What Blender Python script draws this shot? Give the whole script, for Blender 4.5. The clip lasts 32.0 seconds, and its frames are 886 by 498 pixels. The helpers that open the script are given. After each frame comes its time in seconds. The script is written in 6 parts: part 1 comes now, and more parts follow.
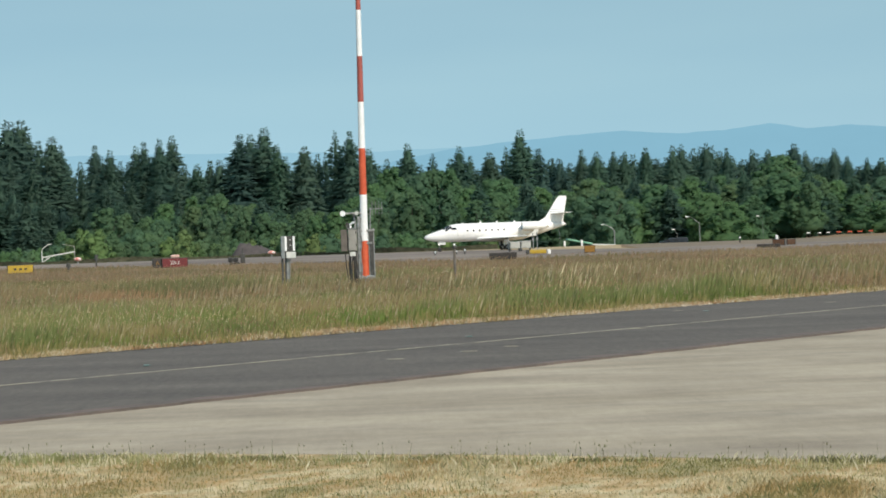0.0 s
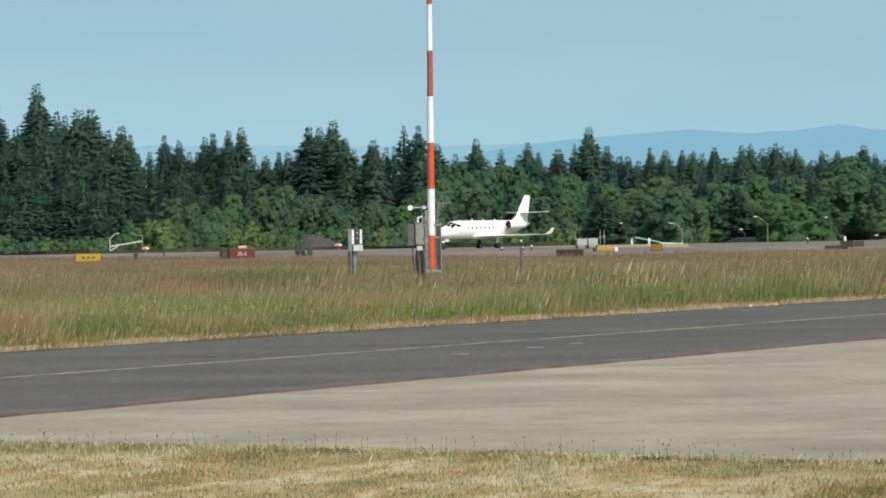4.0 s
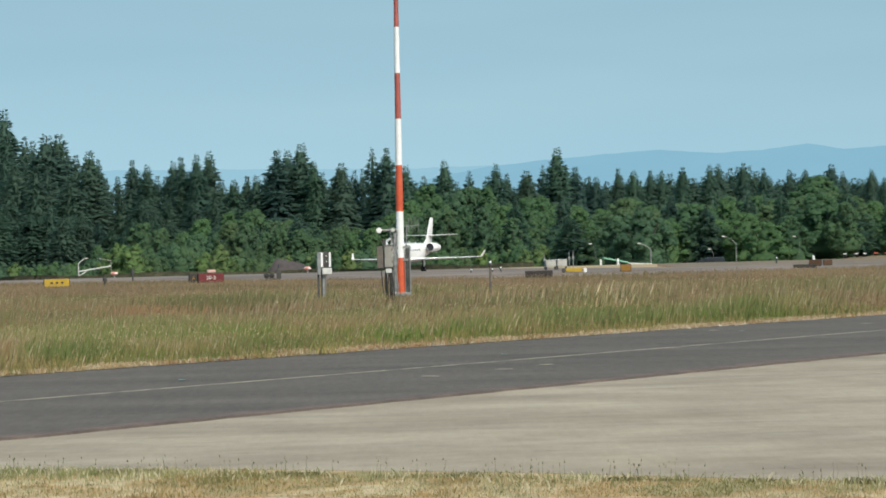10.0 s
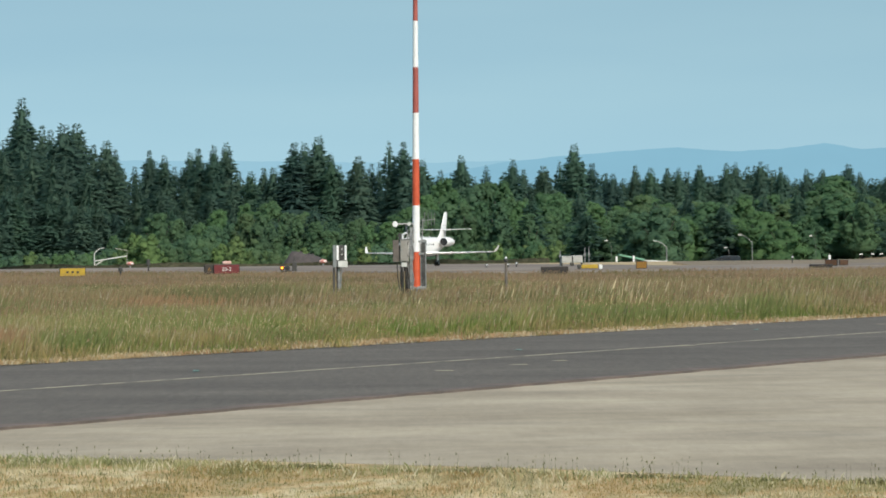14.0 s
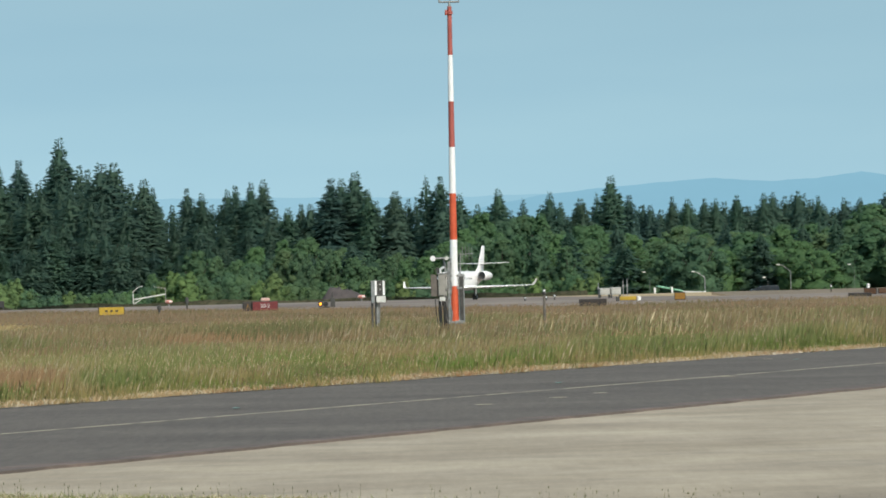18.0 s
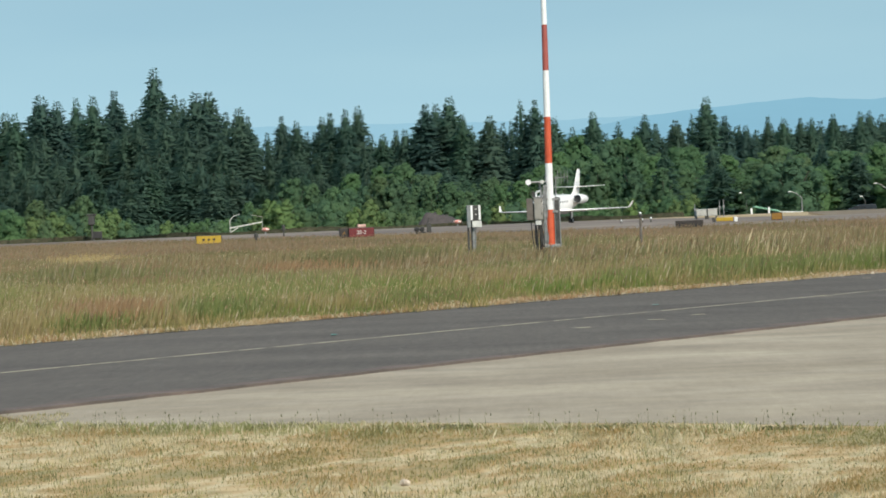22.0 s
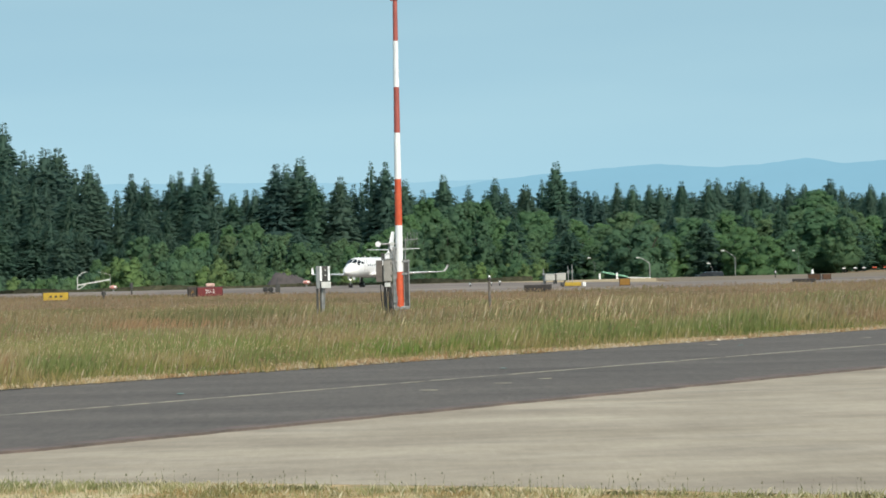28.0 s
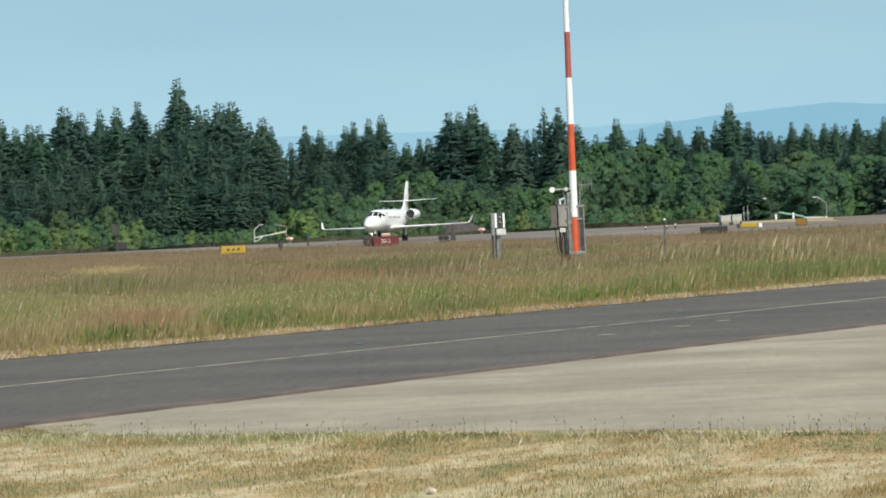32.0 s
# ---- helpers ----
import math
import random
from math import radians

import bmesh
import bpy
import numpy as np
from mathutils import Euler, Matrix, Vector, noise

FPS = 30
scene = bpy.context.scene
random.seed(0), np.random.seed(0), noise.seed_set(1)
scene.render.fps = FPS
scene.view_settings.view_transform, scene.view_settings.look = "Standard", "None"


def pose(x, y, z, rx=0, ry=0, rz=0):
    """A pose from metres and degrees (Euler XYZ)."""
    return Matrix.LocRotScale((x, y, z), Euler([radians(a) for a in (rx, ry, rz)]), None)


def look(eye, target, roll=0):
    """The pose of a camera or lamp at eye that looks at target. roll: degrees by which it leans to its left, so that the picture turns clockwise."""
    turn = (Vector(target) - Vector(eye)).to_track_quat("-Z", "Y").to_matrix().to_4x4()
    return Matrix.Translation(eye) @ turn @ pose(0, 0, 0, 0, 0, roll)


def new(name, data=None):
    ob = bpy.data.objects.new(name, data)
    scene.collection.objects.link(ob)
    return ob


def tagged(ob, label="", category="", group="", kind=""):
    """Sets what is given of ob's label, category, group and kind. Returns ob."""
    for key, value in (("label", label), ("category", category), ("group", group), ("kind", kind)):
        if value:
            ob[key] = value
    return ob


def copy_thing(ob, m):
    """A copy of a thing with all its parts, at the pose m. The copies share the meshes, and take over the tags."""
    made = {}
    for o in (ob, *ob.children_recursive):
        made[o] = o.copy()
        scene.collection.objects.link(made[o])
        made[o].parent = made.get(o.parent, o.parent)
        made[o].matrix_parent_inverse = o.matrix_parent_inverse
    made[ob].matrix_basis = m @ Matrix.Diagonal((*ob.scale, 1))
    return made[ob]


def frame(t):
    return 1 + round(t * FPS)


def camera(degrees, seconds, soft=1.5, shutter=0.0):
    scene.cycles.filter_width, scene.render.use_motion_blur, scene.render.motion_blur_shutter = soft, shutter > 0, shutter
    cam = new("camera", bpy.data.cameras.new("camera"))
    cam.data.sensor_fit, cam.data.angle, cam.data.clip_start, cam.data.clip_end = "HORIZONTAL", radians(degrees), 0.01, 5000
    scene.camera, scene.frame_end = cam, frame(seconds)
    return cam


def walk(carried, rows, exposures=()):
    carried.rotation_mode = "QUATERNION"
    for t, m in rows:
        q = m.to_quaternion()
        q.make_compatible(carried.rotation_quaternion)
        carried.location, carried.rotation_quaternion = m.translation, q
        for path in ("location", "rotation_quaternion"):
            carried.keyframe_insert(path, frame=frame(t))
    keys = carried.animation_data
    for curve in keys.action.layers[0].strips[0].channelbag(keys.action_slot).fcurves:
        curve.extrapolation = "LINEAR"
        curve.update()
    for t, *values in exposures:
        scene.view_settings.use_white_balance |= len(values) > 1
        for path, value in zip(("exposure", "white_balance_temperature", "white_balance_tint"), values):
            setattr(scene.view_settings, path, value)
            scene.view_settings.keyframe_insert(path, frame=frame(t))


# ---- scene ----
cam = camera(17.82, 32.0, soft=1.75)
EYE = (0.0, 0.0, 1.6)


def aim(yaw, tilt, lean):
    return pose(*EYE, 90 + tilt, 0, -yaw) @ pose(0, 0, 0, 0, 0, lean)


walk(cam, [(t, aim(a, b, c)) for t, a, b, c in (
    (0, 1.579, -0.185, -2.000), (0.5, 1.091, 0.317, -1.103), (1, 0.877, 0.617, -1.160), (1.5, 1.393, 0.414, -1.368), (2, 1.289, 0.444, -1.259), (2.5,
    0.983, 0.331, -1.123), (3, 0.644, 0.122, -0.960), (3.5, 0.209, -0.040, -0.904), (5.5, 0.461, -0.733, -1.350), (6, -0.052, -0.145, -1.476), (6.5,
    -0.030, 0.161, -1.340), (7, 0.107, 0.107, -1.094), (7.5, -0.018, 0.113, -1.447), (8, -0.298, 0.558, -1.354), (8.5, 0.304, 0.415, -1.144), (9, 0.548,
    0.164, -1.441), (9.5, 0.943, -0.270, -1.399), (10, 0.859, 0.189, -1.479), (10.5, 0.349, 0.382, -1.332), (11, 0.815, 0.196, -1.178), (11.5, 1.070,
    -0.161, -1.141), (12, 0.910, -0.009, -1.287), (12.5, 0.432, -0.122, -1.104), (13, 0.341, 0.105, -0.586), (13.5, 0.411, 0.206, -0.791), (14, 0.536,
    0.085, -0.680), (14.5, -0.131, -0.043, -1.060), (15, -0.049, 0.234, -0.519), (15.5, -0.467, 0.097, -0.684), (17.5, -0.114, 0.448, -1.285), (18,
    -0.217, 0.790, -1.479), (18.5, -0.326, 1.077, -1.451), (19, -0.367, 0.625, -1.431), (19.5, -0.222, 0.410, -1.352), (20, -0.158, 0.396, -1.543), (20.5,
    -0.257, 0.302, -1.341), (21, -0.244, 0.392, -1.200), (21.5, -0.363, 0.921, -1.427), (22, -2.210, -0.676, -2.332), (22.2, -2.17, -2.03, -2.30), (22.3, -2.12, -2.42, -2.22), (22.5, -1.319, -2.436, -1.820), (22.6, -0.93, -1.98, -1.78), (23,
    -0.594, -1.037, -1.693), (23.5, -0.860, -0.422, -2.051), (24, -0.911, 0.467, -1.266), (24.5, -0.068, 0.516, -1.714), (25, 0.157, 0.889, -1.723),
    (25.5, 0.565, 0.863, -1.548), (27.5, 0.924, 0.536, -1.902), (28, 0.887, 0.472, -1.435), (28.5, 0.539, 0.367, -2.125), (29, -0.165, 0.317, -2.235),
    (29.5, -0.851, 0.150, -2.313), (30, -1.382, 0.206, -2.162), (30.5, -1.616, 0.210, -2.003), (31, -1.787, 0.091, -2.273), (31.5, -2.109, -0.303,
    -2.603), (32, -2.696, -0.488, -2.780),
)], exposures=((0, -0.04), (12, -0.02), (22, 0.02), (24, 0.12), (31, 0.10), (32, 0.06)))

# ---- light ----
SUN_EL, SUN_AZ = 44.0, 150.0  # azimuth clockwise from straight ahead
world = bpy.data.worlds.new("sky")
scene.world = world
world.use_nodes = True
wn = world.node_tree.nodes
sky = wn.new("ShaderNodeTexSky")
sky.sky_type = "NISHITA"
sky.sun_disc = False
sky.sun_elevation, sky.sun_rotation = radians(SUN_EL), radians(SUN_AZ)
sky.air_density, sky.dust_density, sky.ozone_density = 1.0, 0.3, 1.6
# the pale band at the horizon lies behind the hills: the sky starts a little higher
tcn, lift, tint = wn.new("ShaderNodeTexCoord"), wn.new("ShaderNodeVectorMath"), wn.new("ShaderNodeMix")
lift.operation = "ADD"
lift.inputs[1].default_value = (0, 0, 0.38)
tint.data_type, tint.blend_type = "RGBA", "MULTIPLY"
tint.inputs[0].default_value, tint.inputs[7].default_value = 1.0, (2.02, 1.97, 1.35, 1)
wl = world.node_tree.links
wl.new(tcn.outputs["Generated"], lift.inputs[0])
wl.new(lift.outputs[0], sky.inputs[0])
wl.new(sky.outputs["Color"], tint.inputs[6])
veil, spread, thin = wn.new("ShaderNodeTexNoise"), wn.new("ShaderNodeMapping"), wn.new("ShaderNodeValToRGB")
spread.inputs["Scale"].default_value = (2.5, 2.5, 16.0)
veil.inputs["Scale"].default_value, veil.inputs["Detail"].default_value = 1.6, 3.0
thin.color_ramp.elements[0].position, thin.color_ramp.elements[0].color = 0.35, (0.965, 0.975, 0.985, 1)
thin.color_ramp.elements[1].position, thin.color_ramp.elements[1].color = 0.7, (1.06, 1.035, 1.015, 1)
wisps = wn.new("ShaderNodeMix")
wisps.data_type, wisps.blend_type = "RGBA", "MULTIPLY"
wisps.inputs[0].default_value = 1.0
wl.new(tcn.outputs["Generated"], spread.inputs[0])
wl.new(spread.outputs[0], veil.inputs["Vector"])
wl.new(veil.outputs["Fac"], thin.inputs[0])
wl.new(tint.outputs[2], wisps.inputs[6])
wl.new(thin.outputs[0], wisps.inputs[7])
wl.new(wisps.outputs[2], wn["Background"].inputs["Color"])
wn["Background"].inputs["Strength"].default_value = 0.145
sun = new("sun", bpy.data.lights.new("sun", "SUN"))
sun.data.energy, sun.data.angle, sun.data.color = 4.7, radians(0.53), (1.0, 0.90, 0.775)
sun_dir = Vector((math.sin(radians(SUN_AZ)) * math.cos(radians(SUN_EL)), math.cos(radians(SUN_AZ)) * math.cos(radians(SUN_EL)), math.sin(radians(SUN_EL))))
sun.matrix_world = look(sun_dir * 100, (0, 0, 0))
scene.view_settings.exposure = 0.0

# ---- materials ----
def nodes_of(m):
    m.use_nodes = True
    return m.node_tree.nodes, m.node_tree.links


def ramp(nt, links, fac, stops):
    r = nt.new("ShaderNodeValToRGB")
    links.new(fac, r.inputs[0])
    e = r.color_ramp.elements
    while len(e) < len(stops):
        e.new(0.5)
    for el, (p, c) in zip(e, stops):
        el.position, el.color = p, (*c, 1)
    return r.outputs[0]


def noise_tex(nt, links, scale, detail=4.0, rough=0.6, stretch=None, coord="Object"):
    tc = nt.new("ShaderNodeTexCoord")
    n = nt.new("ShaderNodeTexNoise")
    n.inputs["Scale"].default_value, n.inputs["Detail"].default_value, n.inputs["Roughness"].default_value = scale, detail, rough
    src = tc.outputs[coord]
    if stretch:
        mp = nt.new("ShaderNodeMapping")
        mp.inputs["Rotation"].default_value = (0, 0, radians(stretch[3]))
        mp.inputs["Scale"].default_value = stretch[:3]
        if len(stretch) > 4:
            mp.vector_type = "TEXTURE"
        links.new(src, mp.inputs[0])
        src = mp.outputs[0]
    links.new(src, n.inputs["Vector"])
    return n.outputs["Fac"]


def mix(nt, links, a, b, fac, mode="MIX"):
    m = nt.new("ShaderNodeMix")
    m.data_type, m.blend_type = "RGBA", mode
    for sock, v in ((m.inputs[0], fac), (m.inputs[6], a), (m.inputs[7], b)):
        if hasattr(v, "is_linked"):
            links.new(v, sock)
        elif isinstance(v, tuple):
            sock.default_value = (*v, 1)
        else:
            sock.default_value = v
    return m.outputs[2]


def surface(name, c1, c2, scale=3.0, rough=0.6, metal=0.0, bump=0.0, bump_scale=40.0, vary=0.0, spec=0.5, stops=(0.35, 0.65)):
    """A plain painted or natural surface: two tones at one scale, finer grain at another, relief."""
    m = bpy.data.materials.new(name)
    nt, links = nodes_of(m)
    b = nt["Principled BSDF"]
    col = ramp(nt, links, noise_tex(nt, links, scale), ((stops[0], c1), (stops[1], c2)))
    grain = noise_tex(nt, links, scale * 9, 3)
    col = mix(nt, links, col, ramp(nt, links, grain, ((0.3, (0.72, 0.72, 0.72)), (0.7, (1, 1, 1)))), 0.6, "MULTIPLY")
    if vary:
        oi = nt.new("ShaderNodeObjectInfo")
        v = 1 - vary
        col = mix(nt, links, col, ramp(nt, links, oi.outputs["Random"], ((0, (v, v, v)), (1, (1 + vary, 1 + vary, 1 + vary)))), 1.0, "MULTIPLY")
    links.new(col, b.inputs["Base Color"])
    b.inputs["Roughness"].default_value, b.inputs["Metallic"].default_value = rough, metal
    b.inputs["Specular IOR Level"].default_value = spec
    if bump:
        bp = nt.new("ShaderNodeBump")
        bp.inputs["Strength"].default_value, bp.inputs["Distance"].default_value = bump, 0.02
        links.new(noise_tex(nt, links, bump_scale, 3), bp.inputs["Height"])
        links.new(bp.outputs[0], b.inputs["Normal"])
    return m


def foliage(name, dark, light, patch=0.0, spec=0.15, through_light=0.25, per_object=0.25):
    """Leaves, needles and blades: each piece has its own tone, each tree its own too."""
    m = bpy.data.materials.new(name)
    nt, links = nodes_of(m)
    b = nt["Principled BSDF"]
    geo = nt.new("ShaderNodeNewGeometry")
    col = ramp(nt, links, geo.outputs["Random Per Island"], ((0, dark), (1, light)))
    if patch:
        col = mix(nt, links, col, ramp(nt, links, noise_tex(nt, links, patch, 3), ((0.35, (0.78, 0.8, 0.8)), (0.65, (1.16, 1.12, 1.0)))), 1.0, "MULTIPLY")
    if per_object:
        oi = nt.new("ShaderNodeObjectInfo")
        shades = ((0.72, 0.78, 0.92), (1.0, 1.02, 1.0), (1.15, 1.0, 0.9), (0.82, 0.9, 0.86), (1.08, 1.12, 0.88), (0.95, 0.92, 0.95))
        tones = [(i / 5, tuple(1 + (c - 1) * per_object / 0.3 for c in q)) for i, q in enumerate(shades)]
        col = mix(nt, links, col, ramp(nt, links, oi.outputs["Random"], tones), 1.0, "MULTIPLY")
    links.new(col, b.inputs["Base Color"])
    b.inputs["Roughness"].default_value = 0.75
    b.inputs["Specular IOR Level"].default_value = spec
    out = nt["Material Output"]
    tr = nt.new("ShaderNodeBsdfTranslucent")
    links.new(col, tr.inputs[0])
    ms = nt.new("ShaderNodeMixShader")
    ms.inputs[0].default_value = through_light
    links.new(b.outputs[0], ms.inputs[1])
    links.new(tr.outputs[0], ms.inputs[2])
    links.new(ms.outputs[0], out.inputs[0])
    return m


def glowing(name, colour, strength):
    m = bpy.data.materials.new(name)
    nt, links = nodes_of(m)
    b = nt["Principled BSDF"]
    b.inputs["Base Color"].default_value = (*colour, 1)
    b.inputs["Emission Color"].default_value = (*colour, 1)
    b.inputs["Emission Strength"].default_value = strength
    return m


WHITE = surface("aircraft_white_paint", (0.80, 0.80, 0.80), (0.84, 0.84, 0.83), 0.8, 0.22, spec=0.5)
STRIPE = surface("pale_grey_stripe", (0.42, 0.43, 0.46), (0.5, 0.5, 0.52), 2, 0.35)
BARE = surface("polished_metal", (0.62, 0.62, 0.62), (0.72, 0.72, 0.72), 3, 0.25, 0.9)
DARK = surface("dark_intake", (0.012, 0.012, 0.014), (0.03, 0.03, 0.03), 5, 0.6)
RUBBER = surface("tyre_rubber", (0.012, 0.012, 0.012), (0.03, 0.03, 0.03), 8, 0.85)
GLASS = surface("dark_cabin_glass", (0.01, 0.012, 0.016), (0.02, 0.022, 0.028), 2, 0.08)
ORANGE = surface("aviation_orange_paint", (0.503, 0.077, 0.027), (0.598, 0.104, 0.041), 4, 0.5, bump=0.1)
BANDWHITE = surface("band_white_paint", (0.745, 0.770, 0.783), (0.843, 0.860, 0.875), 4, 0.5, bump=0.1)
GALV = surface("galvanised_steel", (0.20, 0.21, 0.21), (0.34, 0.35, 0.35), 9, 0.55, 0.4)
DKSTEEL = surface("dark_weathered_steel", (0.035, 0.035, 0.035), (0.08, 0.08, 0.075), 9, 0.6, 0.2)
CABGREY = surface("cabinet_grey_paint", (0.36, 0.36, 0.33), (0.46, 0.46, 0.43), 5, 0.5, vary=0.05)
MASTCAB = surface("weathered_cabinet_paint", (0.23, 0.225, 0.205), (0.31, 0.30, 0.275), 5, 0.55)
SIDEGREY = surface("blue_grey_panel", (0.16, 0.18, 0.185), (0.23, 0.25, 0.255), 5, 0.5)
CABLE = surface("black_cable_sheath", (0.015, 0.015, 0.016), (0.035, 0.034, 0.033), 6, 0.6)
PALE = surface("pale_grey_panel", (0.5, 0.52, 0.5), (0.62, 0.63, 0.61), 5, 0.5)
SIGNRED = surface("sign_red_face", (0.105, 0.011, 0.013), (0.156, 0.017, 0.021), 4, 0.45)
SIGNYEL = surface("sign_yellow_face", (0.361, 0.244, 0.018), (0.464, 0.311, 0.027), 4, 0.45)
SIGNORG = surface("sign_orange_face", (0.223, 0.112, 0.014), (0.285, 0.143, 0.021), 4, 0.45)
SIGNBACK = surface("sign_dark_back", (0.017, 0.014, 0.013), (0.036, 0.030, 0.027), 5, 0.6)
RUST = surface("rusty_brown_panel", (0.06, 0.03, 0.014), (0.11, 0.05, 0.02), 4, 0.75)
SIGNWHITE = surface("sign_white", (0.74, 0.74, 0.72), (0.8, 0.8, 0.8), 5, 0.5)
COPPER = surface("patina_green_sheet", (0.12, 0.34, 0.22), (0.2, 0.44, 0.3), 3, 0.5)
LAMPRED = glowing("red_lamp_glass", (0.75, 0.02, 0.06), 0.5)
LAMPAMBER = glowing("amber_lamp_glass", (1.0, 0.34, 0.02), 2.4)
LAMPWHITE = glowing("landing_light_glass", (1.0, 0.9, 0.72), 2.0)
BARK = surface("bark", (0.045, 0.042, 0.034), (0.085, 0.078, 0.064), 1.5, 0.9, bump=0.5)

# Needle and broad-leaf greens carry distance haze: lighter and bluer than real foliage.
NEEDLE = foliage("hazed_conifer_needles", (0.084, 0.164, 0.142), (0.102, 0.190, 0.158), 0.1, through_light=0.6, per_object=0.2)
LEAF = foliage("hazed_broad_leaves", (0.112, 0.209, 0.130), (0.140, 0.249, 0.147), 0.16, through_light=0.6, per_object=0.3)
LEAFBRIGHT = foliage("fresh_bush_leaves", (0.115, 0.192, 0.088), (0.150, 0.235, 0.105), 0.25, through_light=0.4, per_object=0.2)

# asphalt: grey with streaks along the taxiway, cracks, dust
def asphalt_material():
    m = bpy.data.materials.new("asphalt")
    nt, links = nodes_of(m)
    b = nt["Principled BSDF"]
    streak = noise_tex(nt, links, 0.5, 7, 0.65, (0.3, 1.1, 1, 54))
    col = ramp(nt, links, streak, ((0.3, (0.082, 0.073, 0.068)), (0.5, (0.108, 0.097, 0.089)), (0.7, (0.132, 0.119, 0.108))))
    fine = noise_tex(nt, links, 60, 3, 0.7)
    col = mix(nt, links, col, ramp(nt, links, fine, ((0.3, (0.65, 0.65, 0.65)), (0.7, (1.25, 1.25, 1.22)))), 0.8, "MULTIPLY")
    worn = noise_tex(nt, links, 14, 4, 0.65, (1, 0.12, 1, 0))
    col = mix(nt, links, col, ramp(nt, links, worn, ((0.3, (0.84, 0.84, 0.85)), (0.7, (1.14, 1.13, 1.12)))), 1.0, "MULTIPLY")
    spots = ramp(nt, links, noise_tex(nt, links, 3.5, 6, 0.8), ((0.63, (0, 0, 0)), (0.68, (1, 1, 1))))
    col = mix(nt, links, col, (0.16, 0.155, 0.145), spots)
    links.new(col, b.inputs["Base Color"])
    b.inputs["Roughness"].default_value = 0.8
    b.inputs["Specular IOR Level"].default_value = 0.2
    bp = nt.new("ShaderNodeBump")
    bp.inputs["Strength"].default_value, bp.inputs["Distance"].default_value = 0.5, 0.01
    links.new(fine, bp.inputs["Height"])
    links.new(bp.outputs[0], b.inputs["Normal"])
    return m


def concrete_material():
    m = bpy.data.materials.new("apron_concrete")
    nt, links = nodes_of(m)
    b = nt["Principled BSDF"]
    big = noise_tex(nt, links, 0.45, 7, 0.6, (0.75, 1.0, 1, -20))
    col = ramp(nt, links, big, ((0.32, (0.255, 0.219, 0.170)), (0.5, (0.330, 0.288, 0.224)), (0.68, (0.405, 0.357, 0.280))))
    fine = noise_tex(nt, links, 45, 4, 0.7)
    col = mix(nt, links, col, ramp(nt, links, fine, ((0.3, (0.8, 0.8, 0.8)), (0.7, (1.1, 1.1, 1.1)))), 0.8, "MULTIPLY")
    worn = noise_tex(nt, links, 11, 4, 0.65, (1, 0.12, 1, 0))
    col = mix(nt, links, col, ramp(nt, links, worn, ((0.3, (0.94, 0.94, 0.94)), (0.7, (1.05, 1.05, 1.05)))), 1.0, "MULTIPLY")
    mid = noise_tex(nt, links, 2.2, 5, 0.65, (0.7, 1.2, 1, -10))
    col = mix(nt, links, col, ramp(nt, links, mid, ((0.35, (0.89, 0.89, 0.9)), (0.6, (1.03, 1.03, 1.03)))), 0.9, "MULTIPLY")
    stain = noise_tex(nt, links, 0.6, 6, 0.65, (0.4, 1.5, 1, 12))
    col = mix(nt, links, col, ramp(nt, links, stain, ((0.33, (0.80, 0.81, 0.83)), (0.42, (0.96, 0.96, 0.97)), (0.6, (1.01, 1.01, 1.0)), (0.72, (1.06, 1.05, 1.03)))), 1.0, "MULTIPLY")
    links.new(col, b.inputs["Base Color"])
    b.inputs["Roughness"].default_value = 0.85
    b.inputs["Specular IOR Level"].default_value = 0.25
    bp = nt.new("ShaderNodeBump")
    bp.inputs["Strength"].default_value, bp.inputs["Distance"].default_value = 0.35, 0.006
    links.new(fine, bp.inputs["Height"])
    links.new(bp.outputs[0], b.inputs["Normal"])
    return m


def ground_material():
    m = bpy.data.materials.new("dry_grass_ground")
    nt, links = nodes_of(m)
    b = nt["Principled BSDF"]
    big = noise_tex(nt, links, 0.35, 5, 0.6)
    col = ramp(nt, links, big, ((0.3, (0.14, 0.12, 0.07)), (0.45, (0.20, 0.15, 0.095)), (0.6, (0.25, 0.185, 0.12)), (0.75, (0.17, 0.14, 0.08))))
    fine = noise_tex(nt, links, 14, 6, 0.75)
    col = mix(nt, links, col, ramp(nt, links, fine, ((0.3, (0.5, 0.5, 0.48)), (0.7, (1.3, 1.28, 1.25)))), 0.9, "MULTIPLY")
    links.new(col, b.inputs["Base Color"])
    b.inputs["Roughness"].default_value = 0.95
    b.inputs["Specular IOR Level"].default_value = 0.1
    bp = nt.new("ShaderNodeBump")
    bp.inputs["Strength"].default_value, bp.inputs["Distance"].default_value = 0.8, 0.04
    links.new(fine, bp.inputs["Height"])
    links.new(bp.outputs[0], b.inputs["Normal"])
    return m


